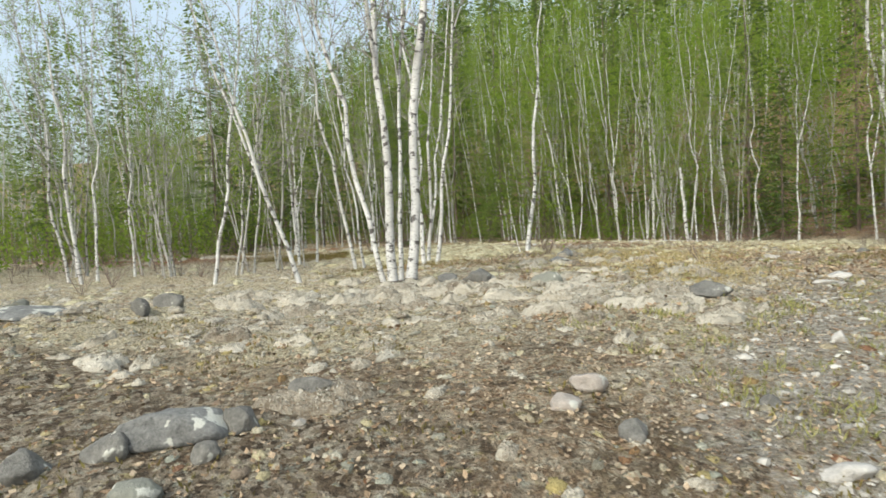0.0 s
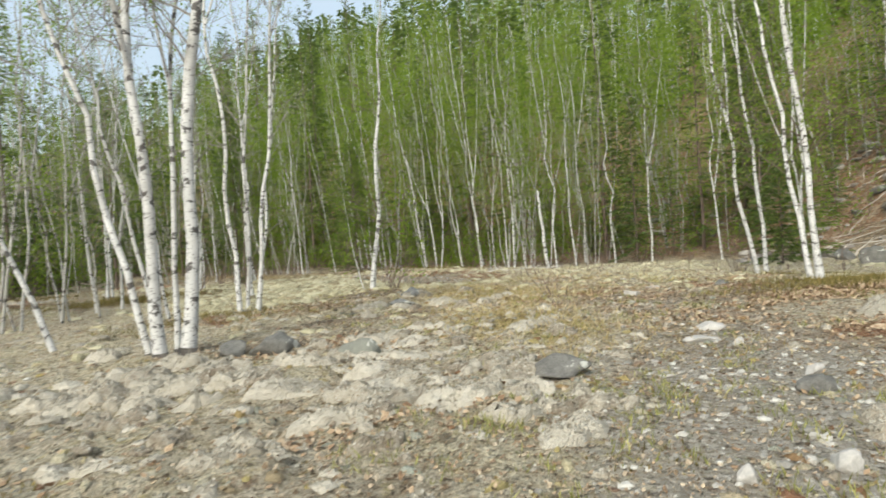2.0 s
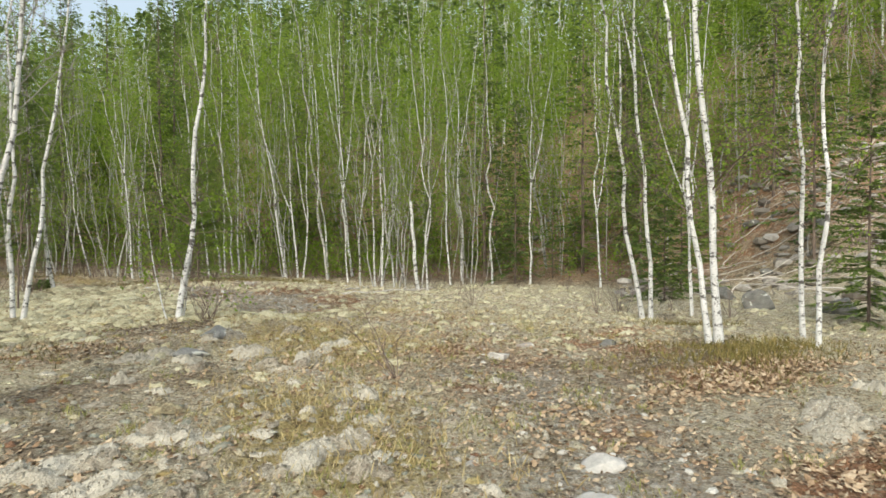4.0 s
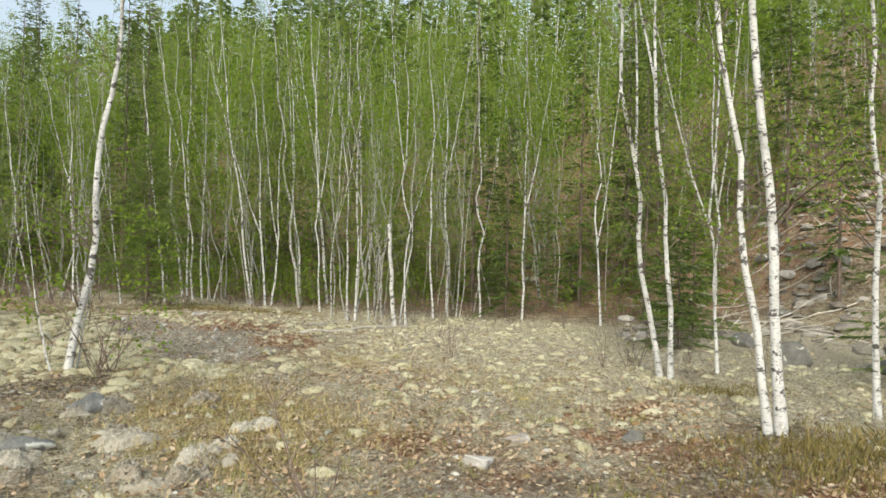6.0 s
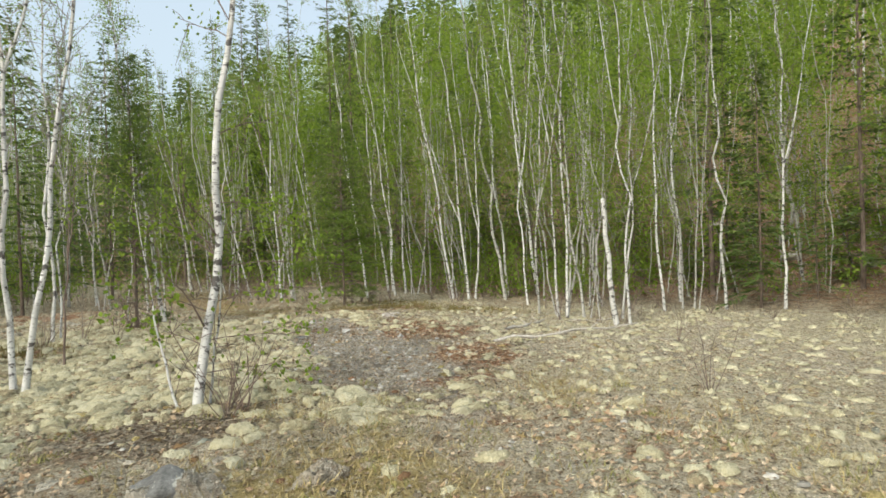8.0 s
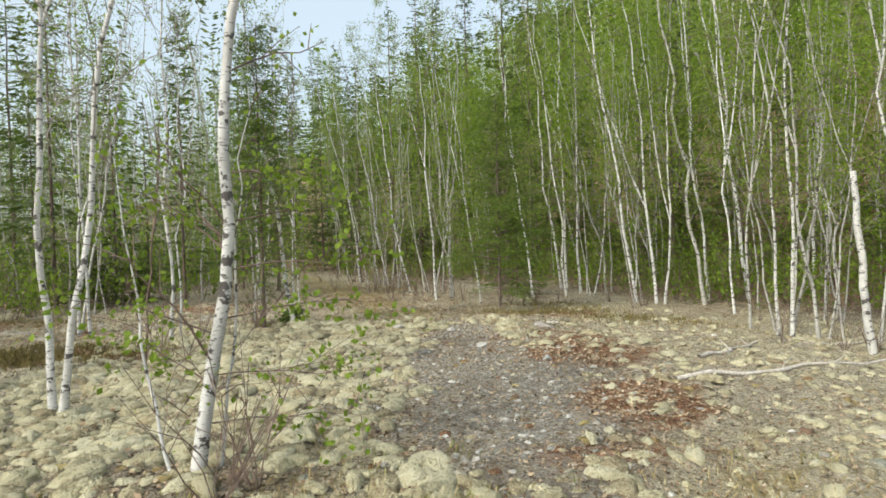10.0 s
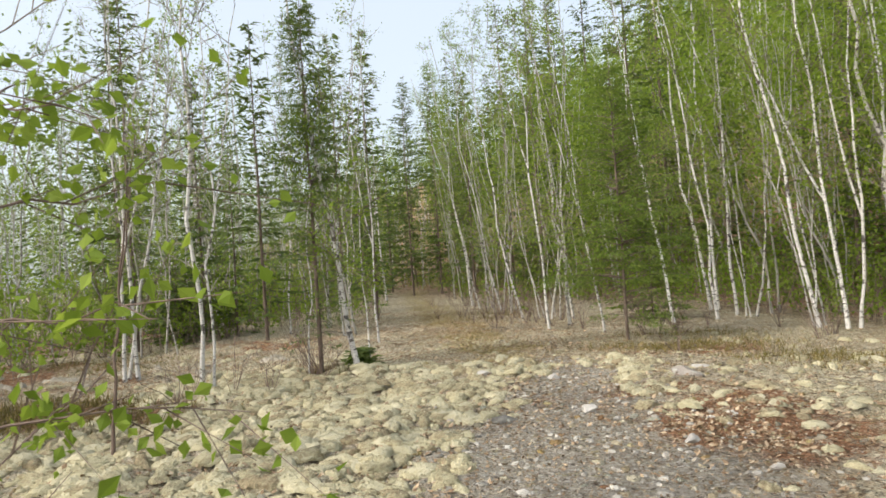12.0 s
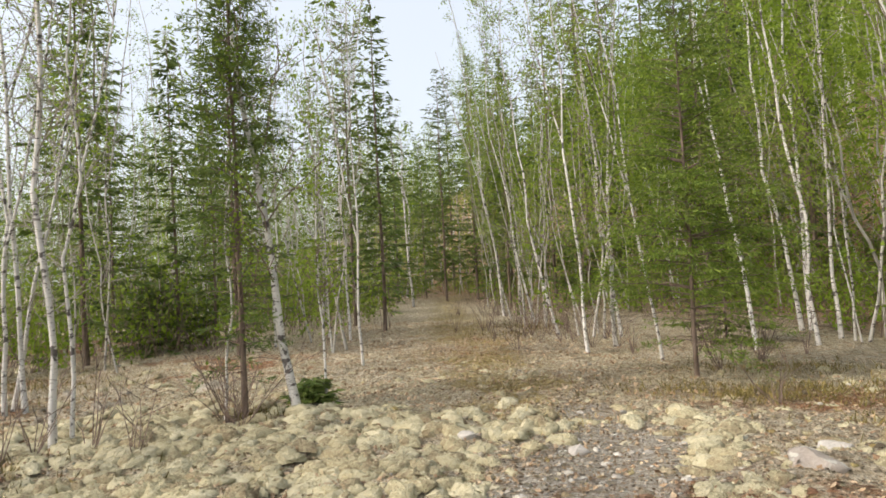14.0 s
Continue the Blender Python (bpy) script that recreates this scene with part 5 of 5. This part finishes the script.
def pebble(shape, x, y, z, r, flat=0.55):
    v = ICO * (1 + rng.normal(0, 0.13, (12, 1))) * np.array((r * rng.uniform(0.8, 1.4), r * rng.uniform(0.7, 1.1), r * flat))
    a = rng.uniform(0, 6.28)
    c, s = math.cos(a), math.sin(a)
    shape.put(np.column_stack((x + v[:, 0] * c - v[:, 1] * s, y + v[:, 0] * s + v[:, 1] * c, z + v[:, 2] + r * flat * 0.25)), None, ICO_T)


x, y, z = sow(4200, 0, 6, (0.5, 9.5, 1.0, 21.0), 0.15)
for px, py, pz in zip(x, y, z):
    pebble(pebbles, px, py, pz - 0.004, 0.009 + 0.030 * rng.random() ** 4)
x, y, z = sow(1000, None, 1, (2.0, 5.8, 1.6, 5.8))
for px, py, pz, g in zip(x, y, z, shares(x, y)[0]):
    if g > 0.3:
        pebble(pebbles, px, py, pz, 0.008 + 0.026 * rng.random() ** 3)
x, y, z = sow(500, None, 1)
for px, py, pz in zip(x, y, z):
    pebble(pebbles, px, py, pz, 0.012 + 0.03 * rng.random() ** 2)
stuff("gravel", pebbles, M_PEBBLE, "loose grey and white pebbles on the track", "gravel")


# ---- rocks and dead wood ----
def rock(name, x, y, wide, deep, high, turn, material, label, seed, sink=0.38):
    """A weathered stone: a rounded lump with broken facets, bedded in the ground."""
    r = np.random.default_rng(seed)
    b = bmesh.new()
    bmesh.ops.create_icosphere(b, subdivisions=3, radius=1.0)
    cuts = [(unit(r.normal(size=3)), r.uniform(0.46, 0.88)) for _ in range(14)]
    for v in b.verts:
        p = np.array(v.co[:])
        for nrm, far in cuts:
            over = p @ nrm - far
            if over > 0:
                p = p - nrm * over * 0.96
        p = p * (1 + 0.16 * noise.noise(Vector(p * 2.3) + Vector((seed, 0, 0))) - 0.10 * abs(noise.noise(Vector(p * 4.5) + Vector((0, seed, 0)))) + 0.05 * noise.noise(Vector(p * 10.0)))
        v.co = (p[0] * wide / 2, p[1] * deep / 2, p[2] * high * 0.62)
    me = bpy.data.meshes.new(name)
    b.to_mesh(me)
    b.free()
    me.materials.append(material)
    me.polygons.foreach_set("use_smooth", np.ones(len(me.polygons), bool))
    ob = new(name, me)
    ob.matrix_basis = pose(x, y, float(top(np.array(x), np.array(y))) + high * (0.5 - sink), r.uniform(-8, 8), r.uniform(-8, 8), turn)
    return tagged(ob, label, "rock", "rocks of the clearing")


for k, (x, y, w, d, h, turn, mat, label) in enumerate((
        (2.45, 7.80, 0.62, 0.40, 0.27, 10, M_ROCK, "dark grey angular rock beside the birch clump"),
        (2.10, 7.95, 0.40, 0.30, 0.18, 40, M_ROCK, "dark weathered rock half sunk in litter"),
        (2.95, 6.93, 0.36, 0.32, 0.28, 0, M_ROCK_SPOT, "greenish grey rock with white lichen spots"),
        (3.80, 5.42, 0.54, 0.34, 0.17, 5, M_ROCK, "smooth grey-brown rock in pale lichen"),
        (5.80, 6.00, 0.42, 0.26, 0.10, -20, M_ROCK_PALE, "flat pale stone on the gravel"),
        (5.17, 4.62, 0.16, 0.13, 0.09, 5, M_ROCK_PALE, "small white stone on the gravel"),
        (4.87, 4.35, 0.40, 0.26, 0.12, 0, M_ROCK, "flat grey stone on the gravel"),
        (3.99, 3.67, 0.17, 0.15, 0.12, 0, M_ROCK_PALE, "white stone on the gravel"),
        (3.52, 3.76, 0.15, 0.12, 0.09, 30, M_ROCK_PALE, "white stone on the gravel"),
        (-2.65, 8.40, 0.34, 0.28, 0.24, 0, M_ROCK_SPOT, "dark round stone in lichen"),
        (0.40, 3.80, 0.42, 0.28, 0.16, 10, M_ROCK, "flat grey rock in brown litter"),
        (-0.22, 3.50, 0.66, 0.42, 0.15, 20, M_ROCK_CRUST, "rough dark rock covered by grey lichen"),
        (0.03, 3.48, 0.28, 0.24, 0.17, 50, M_ROCK, "dark angular rock beside a lichen-covered one"),
        (-0.50, 3.40, 0.24, 0.17, 0.14, 0, M_ROCK, "dark stone in brown litter"),
        (-0.76, 3.34, 0.30, 0.22, 0.16, 70, M_ROCK, "dark stone in brown litter"),
        (-0.08, 3.24, 0.15, 0.13, 0.13, 0, M_ROCK, "small grey stone in brown litter"),
        (-0.30, 3.02, 0.26, 0.20, 0.10, 0, M_ROCK_SPOT, "flat greenish stone in brown litter"),
        (1.67, 3.43, 0.25, 0.18, 0.13, 30, M_ROCK_PINK, "pinkish grey stone in brown litter"),
        (1.46, 3.25, 0.19, 0.16, 0.11, 0, M_ROCK_PINK, "pinkish grey stone in brown litter"),
        (1.67, 2.98, 0.18, 0.15, 0.10, 80, M_ROCK, "small grey stone in brown litter"),
        (2.25, 2.50, 0.28, 0.20, 0.08, 0, M_ROCK_PALE, "flat pale stone on the gravel"),
        (2.42, 3.05, 0.16, 0.12, 0.08, 20, M_ROCK, "grey stone on the gravel"),
        (5.44, 5.72, 0.40, 0.25, 0.10, 0, M_ROCK_PALE, "flat pale stone on the gravel"),
        (-1.08, 6.85, 0.26, 0.22, 0.18, 0, M_ROCK, "grey stone in lichen"),
        (-2.05, 7.1, 1.2, 0.7, 0.14, 15, M_ROCK_CRUST, "broad flat rock crusted with grey lichen"),
        (5.48, 5.42, 0.13, 0.10, 0.07, 0, M_ROCK_PALE, "small white stone on the gravel"),
        (-0.90, 7.30, 0.40, 0.30, 0.20, 0, M_ROCK, "grey stone in lichen"))):
    rock("rock", x, y, w, d, h, turn, mat, label, 40 + k)
for k, (x, y, w, d, h, turn, mat, label) in enumerate((
        (6.87, 19.68, 0.22, 0.16, 0.10, 0, M_ROCK_PALE, "pale stone on the gravel"),
        (6.54, 17.80, 0.36, 0.24, 0.10, 10, M_ROCK, "flat grey stone on the gravel"),
        (8.28, 19.40, 0.40, 0.28, 0.13, 20, M_ROCK_PINK, "pinkish stone beside the track"),
        (8.50, 19.80, 0.28, 0.20, 0.10, 20, M_ROCK_PALE, "pale stone beside the track"),
        (6.01, 19.85, 0.20, 0.16, 0.08, 0, M_ROCK_PALE, "small pale stone in dry grass"),
        (8.00, 17.15, 0.22, 0.10, 0.08, 60, M_ROCK_PALE, "white stone on the gravel"),
        (7.26, 18.05, 0.20, 0.13, 0.08, 0, M_ROCK_PALE, "white stone on the gravel"),
        (7.34, 8.70, 0.40, 0.26, 0.11, -15, M_ROCK_PALE, "flat pale stone in dry litter"),
        (7.92, 8.90, 0.30, 0.20, 0.08, 0, M_ROCK_PINK, "flat grey stone in dry litter"),
        (8.74, 8.42, 0.28, 0.20, 0.11, 0, M_ROCK, "grey stone on the gravel"),
        (5.27, 11.50, 0.50, 0.34, 0.20, 15, M_ROCK_CRUST, "grey stone in lichen"),
        (4.75, 10.60, 0.44, 0.30, 0.18, 0, M_ROCK_CRUST, "dark grey stone in lichen"),
        (15.6, 10.4, 0.9, 0.6, 0.5, 0, M_ROCK, "grey boulder at the foot of the slope"),
        (16.2, 9.2, 1.1, 0.7, 0.5, 30, M_ROCK, "grey boulder at the foot of the slope"),
        (17.4, 12.2, 0.8, 0.6, 0.5, 60, M_ROCK, "grey boulder at the foot of the slope"))):
    rock("rock", x, y, w, d, h, turn, mat, label, 70 + k)
for k in range(80):
    s, u = rng.uniform(25, 38), rng.uniform(-16, 9)
    x, y = 0.79 * s - 0.61 * u, 0.61 * s + 0.79 * u
    if float(land(x, y)) > 0.75:
        w = rng.uniform(0.35, 0.9)
        rock("rock", x, y, w, w * 0.7, w * 0.5, rng.uniform(0, 180), M_ROCK if rng.random() < 0.6 else M_ROCK_PINK, "weathered stone on the brown slope", 120 + k)

scree = Shape()
for k in range(1500):
    s, u = 20.5 + 14 * rng.random() ** 1.2, rng.uniform(-15, 1.5)
    x, y = 0.79 * s - 0.61 * u, 0.61 * s + 0.79 * u
    if u > -2.5 and rng.random() < 0.75 or s < 24 - 0.5 * (u + 4) and rng.random() < 0.6:
        continue
    r = 0.05 + 0.26 * rng.random() ** 2.4
    pebble(scree, x, y, float(top(np.array(x), np.array(y))), r, 0.6)
stuff("scree", scree, M_SCREE, "brown and grey rubble stones on the slope", "rubble")
sticks = Shape()
for k in range(150):
    s, u = rng.uniform(22, 33), rng.uniform(-14, 0)
    x, y = 0.79 * s - 0.61 * u, 0.61 * s + 0.79 * u
    a, ln = rng.uniform(0, 6.28), rng.uniform(0.6, 2.2)
    x1, y1 = x + ln * math.cos(a), y + ln * math.sin(a)
    p, q = np.array((x, y, float(land(x, y)) + 0.04)), np.array((x1, y1, float(land(x1, y1)) + rng.uniform(0.08, 0.5)))
    t = np.linspace(0, 1, 5)[:, None]
    sticks.tube(p + (q - p) * t + rng.normal(0, 0.03, (5, 3)), np.linspace(0.022, 0.006, 5), 4)
stuff("dead_sticks", sticks, M_DEAD, "grey dead branches lying on the stony slope", "branches")


def log(name, x0, y0, x1, y1, r, label, seed):
    r_ = np.random.default_rng(seed)
    t = np.linspace(0, 1, 9)
    x, y = x0 + (x1 - x0) * t, y0 + (y1 - y0) * t
    side = r_.normal(0, 0.03, 9)
    x, y = x - side * (y1 - y0) / 2, y + side * (x1 - x0) / 2
    z = np.maximum(top(x, y), float(np.mean(top(x, y))) - 0.02) + r * 0.8
    sh = Shape()
    sh.tube(np.column_stack((x, y, z)), r * (1 - 0.55 * t), 7)
    for k in (3, 5, 6):
        p = np.array((x[k], y[k], z[k]))
        sh.tube(np.stack((p, p + np.array((r_.normal(0, 0.15), r_.normal(0, 0.15), 0.12)))), (r * 0.35, r * 0.15), 4)
    return tagged(new(name, sh.mesh(name, M_DEAD, True)), label, "log")


log("fallen_trunk", 9.03, 15.75, 12.2, 17.0, 0.026, "bleached fallen birch stem on lichen", 1)
log("fallen_trunk", 9.68, 16.86, 11.05, 18.25, 0.026, "bleached fallen birch stem on lichen", 2)
log("fallen_trunk", 11.9, 18.7, 13.2, 19.3, 0.022, "bleached fallen birch stem on lichen", 3)
